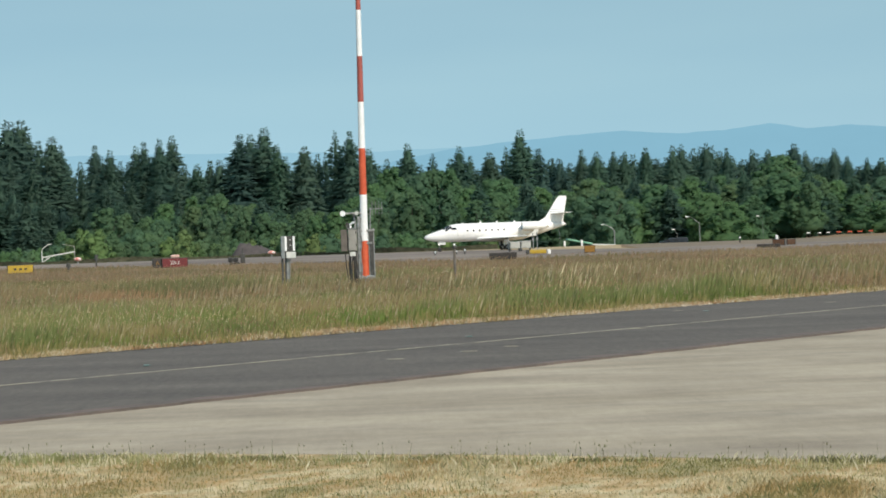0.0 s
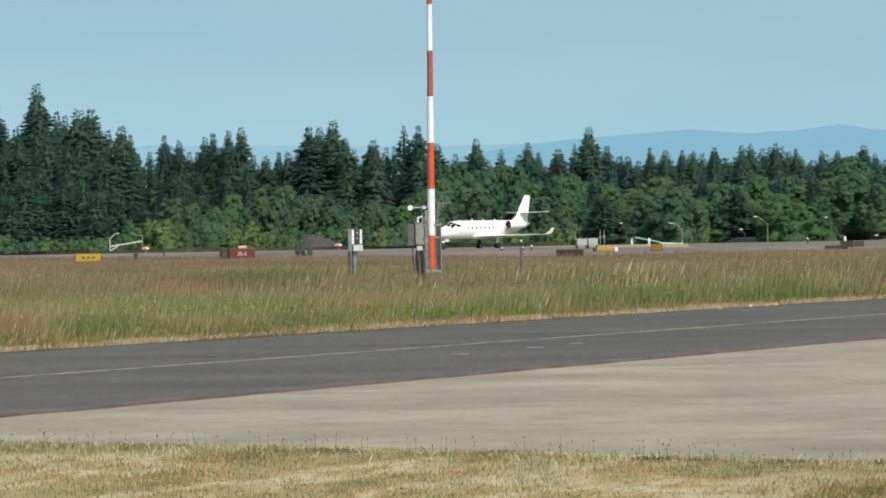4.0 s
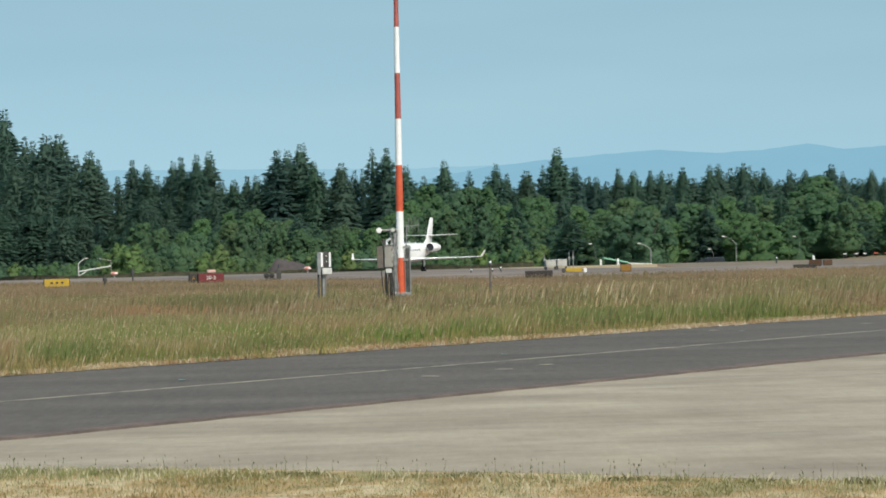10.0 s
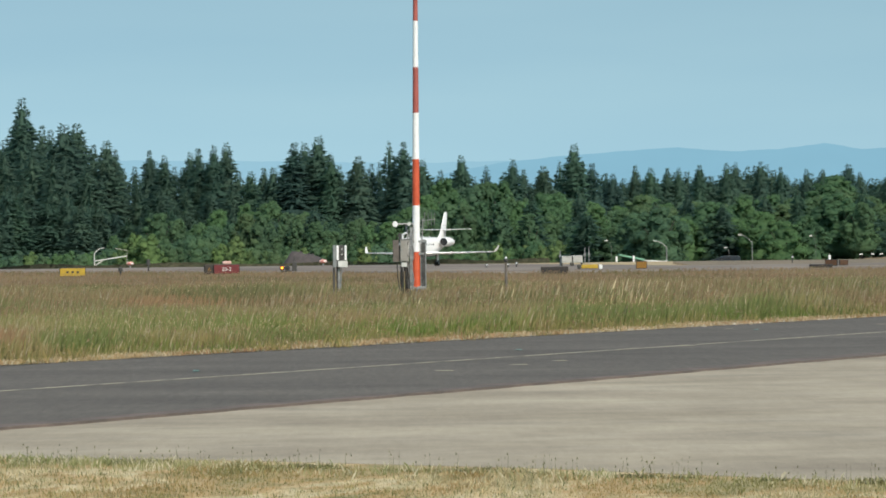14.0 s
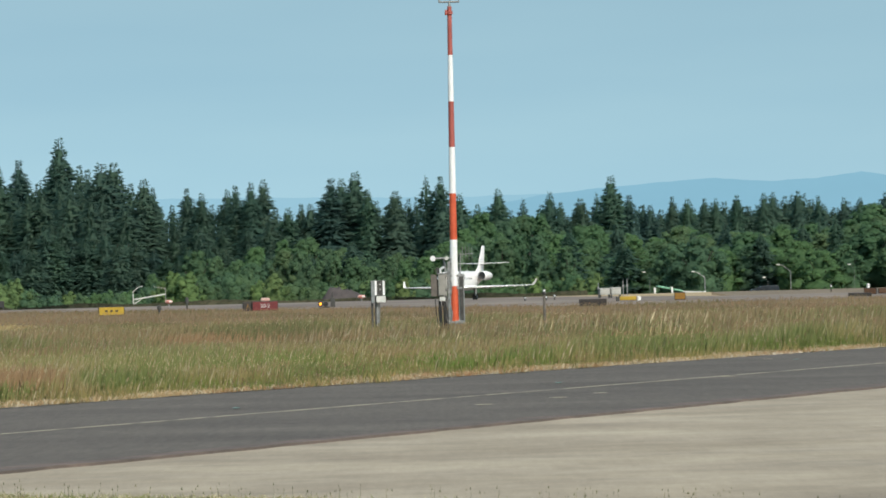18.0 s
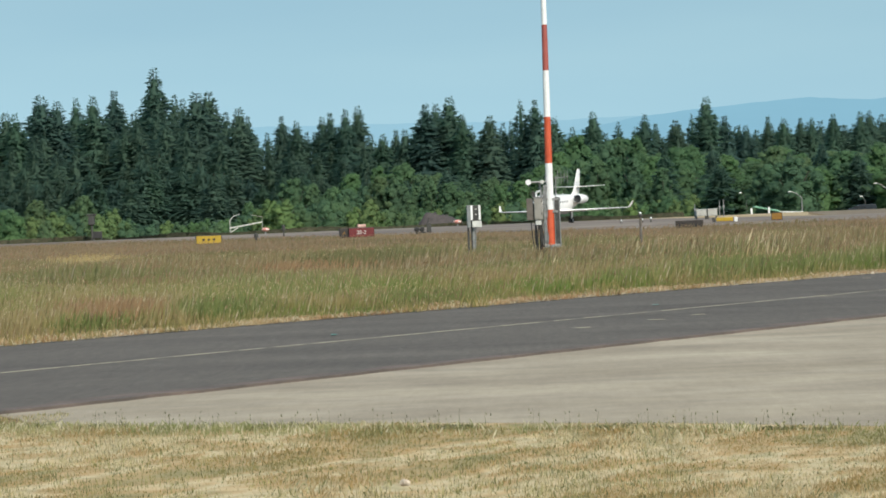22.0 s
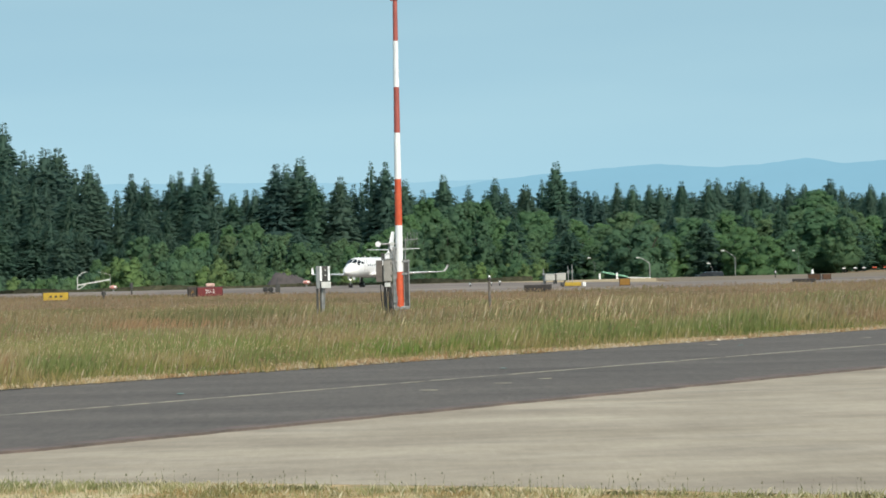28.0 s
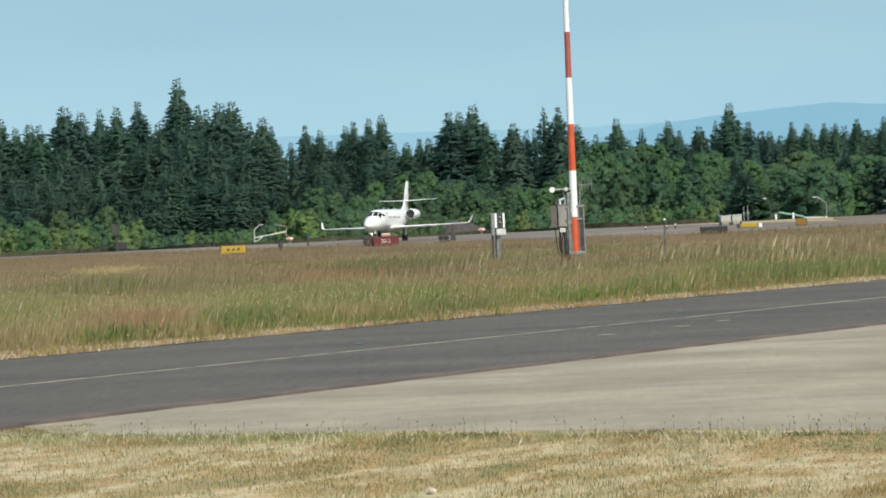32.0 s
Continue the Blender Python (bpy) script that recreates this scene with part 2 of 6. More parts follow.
def blade_material(name, low, high, z_top, patch_scale, alt, tip, share=0.3, third=None, rot=0.0, sq=0.35, mottle=False, shine=0.5):
    """Grass blades: root to tip tone by height, patches across the field, each blade its own tone."""
    m = bpy.data.materials.new(name)
    nt, links = nodes_of(m)
    b = nt["Principled BSDF"]
    tc = nt.new("ShaderNodeTexCoord")
    sep = nt.new("ShaderNodeSeparateXYZ")
    links.new(tc.outputs["Object"], sep.inputs[0])
    mr = nt.new("ShaderNodeMapRange")
    links.new(sep.outputs["Z"], mr.inputs[0])
    mr.inputs[1].default_value, mr.inputs[2].default_value = 0.0, z_top
    geo = nt.new("ShaderNodeNewGeometry")
    patch = noise_tex(nt, links, patch_scale, 4, 0.65, (1.7, 0.85, 1000.0, rot, True) if mottle else (1, sq, 0.0, rot))
    stops = ((0.40, low), (0.56, alt)) if third is None else ((0.43, low), (0.5, alt), (0.58, third)) if not mottle else ((0.37, low), (0.44, third), (0.5, alt), (0.56, third), (0.65, low))
    root = ramp(nt, links, patch, stops)
    if mottle:
        root = mix(nt, links, root, ramp(nt, links, noise_tex(nt, links, 3.5, 4, 0.7, (1, 1, 0.0, 0)), ((0.35, (0.74, 0.79, 0.72)), (0.54, (1.08, 1.08, 1.07)), (0.68, (1.10, 1.03, 0.92)))), 1.0, "MULTIPLY")
    high = mix(nt, links, high, root, 0.5)
    body = mix(nt, links, root, high, ramp(nt, links, mr.outputs[0], ((0.3, (0, 0, 0)), (0.8, (1, 1, 1)))))
    isl = geo.outputs["Random Per Island"]
    col = mix(nt, links, body, tip, ramp(nt, links, isl, ((1 - share, (0, 0, 0)), (1.0 - share + 0.02, (1, 1, 1)))))
    col = mix(nt, links, col, ramp(nt, links, isl, ((0, (0.91, 0.92, 0.91)), (0.33, (1.09, 1.08, 1.06)), (0.66, (0.95, 0.95, 0.95)), (1, (1.06, 1.06, 1.06)))), 1.0, "MULTIPLY")
    links.new(col, b.inputs["Base Color"])
    b.inputs["Roughness"].default_value = 0.7
    b.inputs["Specular IOR Level"].default_value = 0.2
    tr = nt.new("ShaderNodeBsdfTranslucent")
    links.new(col, tr.inputs[0])
    ms = nt.new("ShaderNodeMixShader")
    ms.inputs[0].default_value = shine
    links.new(b.outputs[0], ms.inputs[1])
    links.new(tr.outputs[0], ms.inputs[2])
    links.new(ms.outputs[0], nt["Material Output"].inputs[0])
    return m


ASPHALT, CONCRETE, GROUND = asphalt_material(), concrete_material(), ground_material()
GRASS_NEAR = blade_material("meadow_grass_near", (0.161, 0.241, 0.057), (0.379, 0.327, 0.175), 0.5, 0.22, (0.294, 0.279, 0.103), (0.530, 0.441, 0.299), 0.08, (0.351, 0.279, 0.139))
GRASS_MID = blade_material("meadow_grass_middle", (0.137, 0.196, 0.053), (0.309, 0.259, 0.149), 0.5, 0.075, (0.266, 0.227, 0.108), (0.416, 0.360, 0.247), 0.1, (0.338, 0.231, 0.137), 0.0, 0.8)
GRASS_FAR = blade_material("meadow_grass_far", (0.172, 0.157, 0.073), (0.252, 0.201, 0.130), 0.4, 0.05, (0.241, 0.179, 0.112), (0.322, 0.259, 0.170), 0.15, (0.289, 0.231, 0.124))
PATCHES = {
    "straw": blade_material("straw_patch", (0.404, 0.332, 0.135), (0.533, 0.425, 0.216), 0.4, 0.3, (0.496, 0.370, 0.153), (0.569, 0.462, 0.271), 0.15),
    "olive": blade_material("olive_patch", (0.139, 0.160, 0.065), (0.221, 0.210, 0.103), 0.4, 0.3, (0.172, 0.176, 0.077), (0.328, 0.286, 0.172), 0.06),
    "pink": blade_material("russet_patch", (0.339, 0.224, 0.121), (0.385, 0.257, 0.150), 0.4, 0.3, (0.358, 0.232, 0.125), (0.459, 0.309, 0.200), 0.08),
    "green": blade_material("green_patch", (0.160, 0.210, 0.065), (0.254, 0.273, 0.112), 0.4, 0.5, (0.209, 0.239, 0.082), (0.369, 0.353, 0.189), 0.05),
}
DRYEDGE = blade_material("dry_edge_grass", (0.54, 0.40, 0.22), (0.66, 0.51, 0.32), 0.15, 0.35, (0.43, 0.245, 0.125), (0.72, 0.61, 0.42), 0.3)
LAWN = blade_material("mown_dry_grass", (0.251, 0.231, 0.102), (0.551, 0.491, 0.312), 0.16, 0.5, (0.535, 0.475, 0.322), (0.162, 0.176, 0.078), 0.1, (0.378, 0.272, 0.133), 66.0, 1.3, True)
LAWNSOIL = blade_material("lawn_thatch", (0.275, 0.231, 0.119), (0.446, 0.386, 0.238), 5.0, 0.5, (0.49, 0.414, 0.275), (0.365, 0.302, 0.180), 0.0, (0.378, 0.268, 0.138), 66.0, 1.3, True, 0.0)
HEADRED = foliage("russet_seed_heads", (0.232, 0.137, 0.092), (0.396, 0.266, 0.185), 0.12, per_object=0, through_light=0.35)
HEADPALE = foliage("pale_seed_heads", (0.46, 0.37, 0.22), (0.72, 0.62, 0.44), 0.12, per_object=0, through_light=0.35)
EDGETUFT = foliage("edge_tuft_blades", (0.19, 0.21, 0.075), (0.42, 0.32, 0.15), 0.6, per_object=0, through_light=0.35)
LAWNTUFT = foliage("lawn_tuft_blades", (0.105, 0.11, 0.042), (0.42, 0.39, 0.21), 0.8, per_object=0, through_light=0.25)
DARKSTRIP = foliage("dark_strip_blades", (0.05, 0.055, 0.034), (0.095, 0.092, 0.058), per_object=0)
WEED = foliage("weed_stalks", (0.075, 0.085, 0.04), (0.22, 0.21, 0.11), per_object=0)
YELLOWLINE = surface("worn_yellow_line", (0.14, 0.132, 0.11), (0.36, 0.335, 0.25), 1.8, 0.8, stops=(0.38, 0.5))
FARPAVE = surface("far_pavement", (0.112, 0.090, 0.078), (0.24, 0.198, 0.166), 0.035, 0.85, stops=(0.38, 0.6))
FADED = surface("faded_red_paint_high", (0.302, 0.071, 0.058), (0.386, 0.093, 0.075), 3, 0.6, bump=0.1)
GREENEDGE = blade_material("pale_green_edge_grass", (0.27, 0.29, 0.13), (0.52, 0.50, 0.33), 0.14, 0.7, (0.40, 0.38, 0.20), (0.64, 0.58, 0.42), 0.3)
DARKPAINT = surface("dark_blue_car_paint", (0.012, 0.016, 0.022), (0.02, 0.026, 0.034), 2, 0.25)
TAN = surface("straw_field", (0.31, 0.24, 0.14), (0.45, 0.355, 0.21), 0.06, 0.95)
DULL = surface("dull_brown_field", (0.125, 0.098, 0.066), (0.215, 0.168, 0.112), 0.11, 0.95)
DARKSEAL = surface("dark_tar_edge", (0.022, 0.021, 0.02), (0.06, 0.056, 0.052), 1.3, 0.8, stops=(0.4, 0.6))
CRUMB = foliage("pale_crumbs", (0.36, 0.30, 0.22), (0.66, 0.60, 0.5), per_object=0, through_light=0.05)
STAKEGREY = surface("weathered_stake", (0.10, 0.088, 0.076), (0.2, 0.175, 0.155), 9, 0.8)
STONE = surface("pale_stone", (0.36, 0.30, 0.24), (0.62, 0.54, 0.45), 30, 0.85, bump=0.4)
MOSS = surface("edge_soil", (0.09, 0.075, 0.067), (0.152, 0.118, 0.104), 1.6, 0.95, bump=0.6)


# ---- mesh helpers ----
def finish(name, bm, material, parent=None, label="", smooth=False):
    me = bpy.data.meshes.new(name)
    bmesh.ops.recalc_face_normals(bm, faces=bm.faces)
    if smooth:
        for f in bm.faces:
            f.smooth = True
        for e in bm.edges:
            if len(e.link_faces) == 2 and e.calc_face_angle(0) > 0.8:
                e.smooth = False
    bm.to_mesh(me)
    bm.free()
    me.materials.append(material)
    ob = new(name, me)
    if parent is not None:
        ob.parent = parent
    if label:
        ob["label"] = label
    return ob


def part(name, bm, material, parent, label="", smooth=False):
    return finish(name, bm, material, parent, label, smooth)


def empty(name, m, label, category, group="", kind=""):
    ob = new(name)
    ob.matrix_world = m
    return tagged(ob, label, category, group, kind)


def box(bm, x, y, z, sx, sy, sz, bevel=0.0, m=None):
    """A bevelled block centred at x, y with its foot at z."""
    r = bmesh.ops.create_cube(bm, size=1.0, matrix=(m or Matrix()) @ Matrix.Translation((x, y, z + sz / 2)) @ Matrix.Diagonal((sx, sy, sz, 1)))
    if bevel:
        es = {e for v in r["verts"] for e in v.link_edges}
        bmesh.ops.bevel(bm, geom=list(es), offset=bevel, segments=2, affect="EDGES", profile=0.5)
    return bm


def tube(bm, a, b, r1, r2=None, n=10):
    """A tapered rod from a to b."""
    a, b = Vector(a), Vector(b)
    d = b - a
    m = Matrix.Translation((a + b) / 2) @ d.to_track_quat("Z", "Y").to_matrix().to_4x4()
    bmesh.ops.create_cone(bm, cap_ends=True, segments=n, radius1=r1, radius2=r1 if r2 is None else r2, depth=d.length, matrix=m)
    return bm


def ball(bm, p, r, sx=1.0, sy=1.0, sz=1.0, u=14, v=9):
    bmesh.ops.create_uvsphere(bm, u_segments=u, v_segments=v, radius=r, matrix=Matrix.Translation(p) @ Matrix.Diagonal((sx, sy, sz, 1)))
    return bm


def B():
    return bmesh.new()


def loft(bm, rings, cap=True):
    """Skin through rings of equal point counts."""
    vs = [[bm.verts.new(p) for p in ring] for ring in rings]
    n = len(vs[0])
    for a, b in zip(vs, vs[1:]):
        for i in range(n):
            bm.faces.new((a[i], a[(i + 1) % n], b[(i + 1) % n], b[i]))
    if cap:
        bm.faces.new(vs[0])
        bm.faces.new(list(reversed(vs[-1])))
    return bm


def sheet(name, verts, faces, material, kind, label, category):
    me = bpy.data.meshes.new(name)
    me.from_pydata(verts, [], faces)
    me.materials.append(material)
    return tagged(new(name, me), label, category, kind=kind)


def flat(name, outline, z, material, label, category, thick=0.3, kind="structure"):
    """A pavement slab with a real edge: outline at height z, thick downwards."""
    bm = B()
    top = [bm.verts.new((x, y, z)) for x, y in outline]
    low = [bm.verts.new((x, y, z - thick)) for x, y in outline]
    bm.faces.new(top)
    n = len(top)
    for i in range(n):
        bm.faces.new((top[i], low[i], low[(i + 1) % n], top[(i + 1) % n]))
    ob = finish(name, bm, material)
    return tagged(ob, label, category, kind=kind)


# ---- ground ----
def smooth_step(a, b, v):
    t = min(1.0, max(0.0, (v - a) / (b - a)))
    return t * t * (3 - 2 * t)


def terrain(x, y):
    """The field is level; past the far road it falls off by a little."""
    b = math.degrees(math.atan2(x, max(y, 1.0)))
    return -2.1 * smooth_step(418, 455, y) * smooth_step(9.1, 7.9, b) if y > 400 else 0.0


xs = [-2600, -1200, -600, -400, -300, -220, -160, -120, -90] + list(range(-80, 121, 8)) + [140, 180, 240, 320, 420, 600, 1200, 2600]
ys = [-400, -100, 0, 20, 60, 120, 200, 300, 360, 400, 410] + list(range(416, 470, 4)) + [480, 520, 600, 750, 950, 1300, 2000, 3200, 4900]
gv = [(x, y, terrain(x, y)) for y in ys for x in xs]
w = len(xs)
gf = [(j * w + i, j * w + i + 1, (j + 1) * w + i + 1, (j + 1) * w + i) for j in range(len(ys) - 1) for i in range(w - 1)]
sheet("ground", gv, gf, GROUND, "structure", "dry brown and green airfield ground reaching the woods", "ground")


def taxi_far(y):
    return -6.0 + (y - 41.5) * 0.72


def taxi_near(y):
    return -4.4 + (y - 25.75) * 0.70


def wavy(f, y0, y1, step, amp, seed):
    rnd = random.Random(seed)
    out, y = [], y0
    while y <= y1:
        out.append((f(y) + rnd.uniform(-amp, amp), y))
        y += step
    return out


edge_far = wavy(taxi_far, -40, 150, 0.9, 0.07, 3)
edge_near = wavy(taxi_near, -40, 150, 0.9, 0.05, 4)
flat("taxiway", edge_near + edge_far[::-1], 0.03, ASPHALT, "weathered dark grey asphalt taxiway with a thin worn centre line", "taxiway")
flat("soil_strip", [(x + 0.2, y) for x, y in wavy(taxi_near, -40, 150, 0.4, 0.05, 9)] + [(x - 0.27, y) for x, y in wavy(taxi_near, -40, 150, 0.55, 0.22, 10)[::-1]], 0.0335, MOSS, "strip of reddish soil and grit over the asphalt edge", "soil", thick=0.03)
flat("apron", [(x + 0.12, y) for x, y in edge_near if 24.6 <= y <= 149] + [(160, 149), (160, -60), (2.9 + 30, -60), (10.0, 15.8), (6.0, 17.8), (2.6, 19.6), (0.9, 20.8), (-1.2, 21.9), (-4.2, 23.0)], 0.006, CONCRETE, "stained pale concrete apron beside the taxiway", "apron")


flat("lawn_soil", [(-4.2, 23.02), (-5.05, 24.1), (-50, -60), (31, -60), (10.0, 15.82), (6.0, 17.82), (2.6, 19.62), (0.9, 20.82), (-1.2, 21.92)], 0.003, LAWNSOIL, "straw-coloured thatch under the mown grass", "grass")
mid = [((taxi_far(y) + taxi_near(y)) / 2 + 0.42, y) for y in range(-40, 150, 2)]
flat("centre_line", [(x - 0.048, y) for x, y in mid] + [(x + 0.048, y) for x, y in mid[::-1]], 0.034, YELLOWLINE, "worn pale yellow painted taxiway centre line", "marking", thick=0.003)

flat("far_taxiway", [(-100, 372), (-62, 338), (-34, 294), (-16, 264), (-9, 250), (8, 214), (25, 214), (70, 236), (110, 255), (110, 320), (28, 300), (12, 398), (-8, 412), (-120, 412)], 0.02, FARPAVE, "pale grey far taxiway and runway pavement", "taxiway")
flat("straw_strip", [(12, 404), (28.5, 303), (29.5, 325), (37, 408)], 0.012, TAN, "strip of sunlit straw-coloured dry grass", "grass")

flat("dull_field", [(29.6, 303), (110, 322), (150, 412), (37.1, 412)], 0.010, DULL, "dull brown dry grass beyond the runway pavement", "grass")
seam = wavy(lambda y: taxi_far(y) + 0.16, -40, 150, 0.35, 0.07, 17)
flat("edge_seam", [(x - 0.2, y) for x, y in edge_far] + seam[::-1], 0.0335, DARKSEAL, "dark tarry seam along the weathered asphalt edge", "marking", thick=0.0025)


def scrap(x, y, lx, ly, z, material, name, label, category):
    bm = B()
    n = 9
    r = random.Random(int(x * 100))
    pts = [(x + math.cos(6.283 * i / n) * lx * r.uniform(0.7, 1.1), y + math.sin(6.283 * i / n) * ly * r.uniform(0.7, 1.1)) for i in range(n)]
    loft(bm, [[(a, b, z - 0.004) for a, b in pts], [(a, b, z) for a, b in pts]])
    tagged(finish(name, bm, material), label, category)


TEAL = surface("teal_reflector", (0.03, 0.15, 0.12), (0.05, 0.22, 0.18), 8, 0.4)
for k in ((-3.01, 38.32), (1.61, 45.09), (6.57, 54.74)):
    scrap(k[0], k[1], 0.06, 0.09, 0.05, TEAL, "reflector", "small teal reflector on the taxiway centre line", "reflector")
for k in ((2.06, 40.71), (1.4, 39.45), (6.16, 55.94), (9.57, 58.13), (0.35, 37.72), (4.45, 46.36)):
    scrap(k[0], k[1], 0.13, 0.06, 0.036, YELLOWLINE, "paint_scrap", "worn pale scrap of paint on the asphalt", "marking")


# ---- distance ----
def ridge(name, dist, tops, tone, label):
    """A far ridge line: bearing and elevation of its crest, with a sloping front. Its haze is a glowing tone put into
    the material.
    """
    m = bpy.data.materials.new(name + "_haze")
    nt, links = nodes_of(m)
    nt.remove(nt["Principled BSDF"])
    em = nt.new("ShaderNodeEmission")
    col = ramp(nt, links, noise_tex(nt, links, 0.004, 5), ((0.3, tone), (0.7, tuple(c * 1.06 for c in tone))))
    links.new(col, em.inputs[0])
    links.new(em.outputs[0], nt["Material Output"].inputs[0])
    rnd = random.Random(5)
    vs, fs = [], []
    n = 240
    for i in range(n + 1):
        b = -22 + 44 * i / n
        e = np.interp(b, [p[0] for p in tops], [p[1] for p in tops]) + rnd.uniform(-0.01, 0.01)
        for d, k in ((dist + 200, 1.0), (dist, 0.55), (dist - 300, 0.0)):
            vs.append((math.sin(radians(b)) * d, math.cos(radians(b)) * d, -20 + (1.6 + 20 + math.tan(radians(e)) * (dist + 200)) * k))
    for i in range(n):
        for k in range(2):
            a = i * 3 + k
            fs.append((a, a + 1, a + 4, a + 3))
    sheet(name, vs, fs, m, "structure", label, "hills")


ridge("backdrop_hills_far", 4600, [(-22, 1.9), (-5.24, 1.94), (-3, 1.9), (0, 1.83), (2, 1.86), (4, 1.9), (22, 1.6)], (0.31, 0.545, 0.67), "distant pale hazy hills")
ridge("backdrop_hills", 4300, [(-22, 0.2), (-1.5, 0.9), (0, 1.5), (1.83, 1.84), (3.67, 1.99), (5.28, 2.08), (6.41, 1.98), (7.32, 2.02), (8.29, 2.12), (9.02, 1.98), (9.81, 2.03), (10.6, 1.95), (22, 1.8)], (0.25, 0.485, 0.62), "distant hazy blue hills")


# ---- trees ----
def crown_mesh(tris, normals, core, material):
    """One crown: small pointed sprays over a rough inner body, shaded as one soft mass."""
    tris, normals = np.array(tris), np.array(normals)
    turn = (np.cross(tris[:, 1] - tris[:, 0], tris[:, 2] - tris[:, 0]) * normals).sum(1) < 0
    tris[turn] = tris[turn][:, (0, 2, 1)]
    verts, faces, vn = [], [], []
    for cv, cf, cn in core:
        o = len(verts)
        verts += cv
        vn += cn
        faces += [tuple(i + o for i in f) for f in cf]
    o, n = len(verts), len(tris)
    verts += tris.reshape(-1, 3).tolist()
    vn += normals.repeat(3, 0).tolist()
    faces += [(o + 3 * i, o + 3 * i + 1, o + 3 * i + 2) for i in range(n)]
    me = bpy.data.meshes.new("crown")
    me.from_pydata(verts, [], faces)
    me.polygons.foreach_set("use_smooth", [True] * len(me.polygons))
    me.normals_split_custom_set_from_vertices(vn)
    me.materials.append(material)
    return me


def lump(c, r, tall, rnd, u=7, v=4):
    """A small uneven body of foliage round c."""
    vs, ns, fs = [], [], []
    for j in range(v + 1):
        th = math.pi * j / v
        for i in range(u):
            a = 6.283 * i / u
            n = Vector((math.sin(th) * math.cos(a), math.sin(th) * math.sin(a), math.cos(th)))
            k = r * rnd.uniform(0.75, 1.15)
            vs.append((c[0] + n.x * k, c[1] + n.y * k, c[2] + n.z * k * tall))
            ns.append((n.x, n.y, n.z + 0.3))
    for j in range(v):
        for i in range(u):
            fs.append((j * u + i, (j + 1) * u + i, (j + 1) * u + (i + 1) % u, j * u + (i + 1) % u))
    return vs, fs, ns


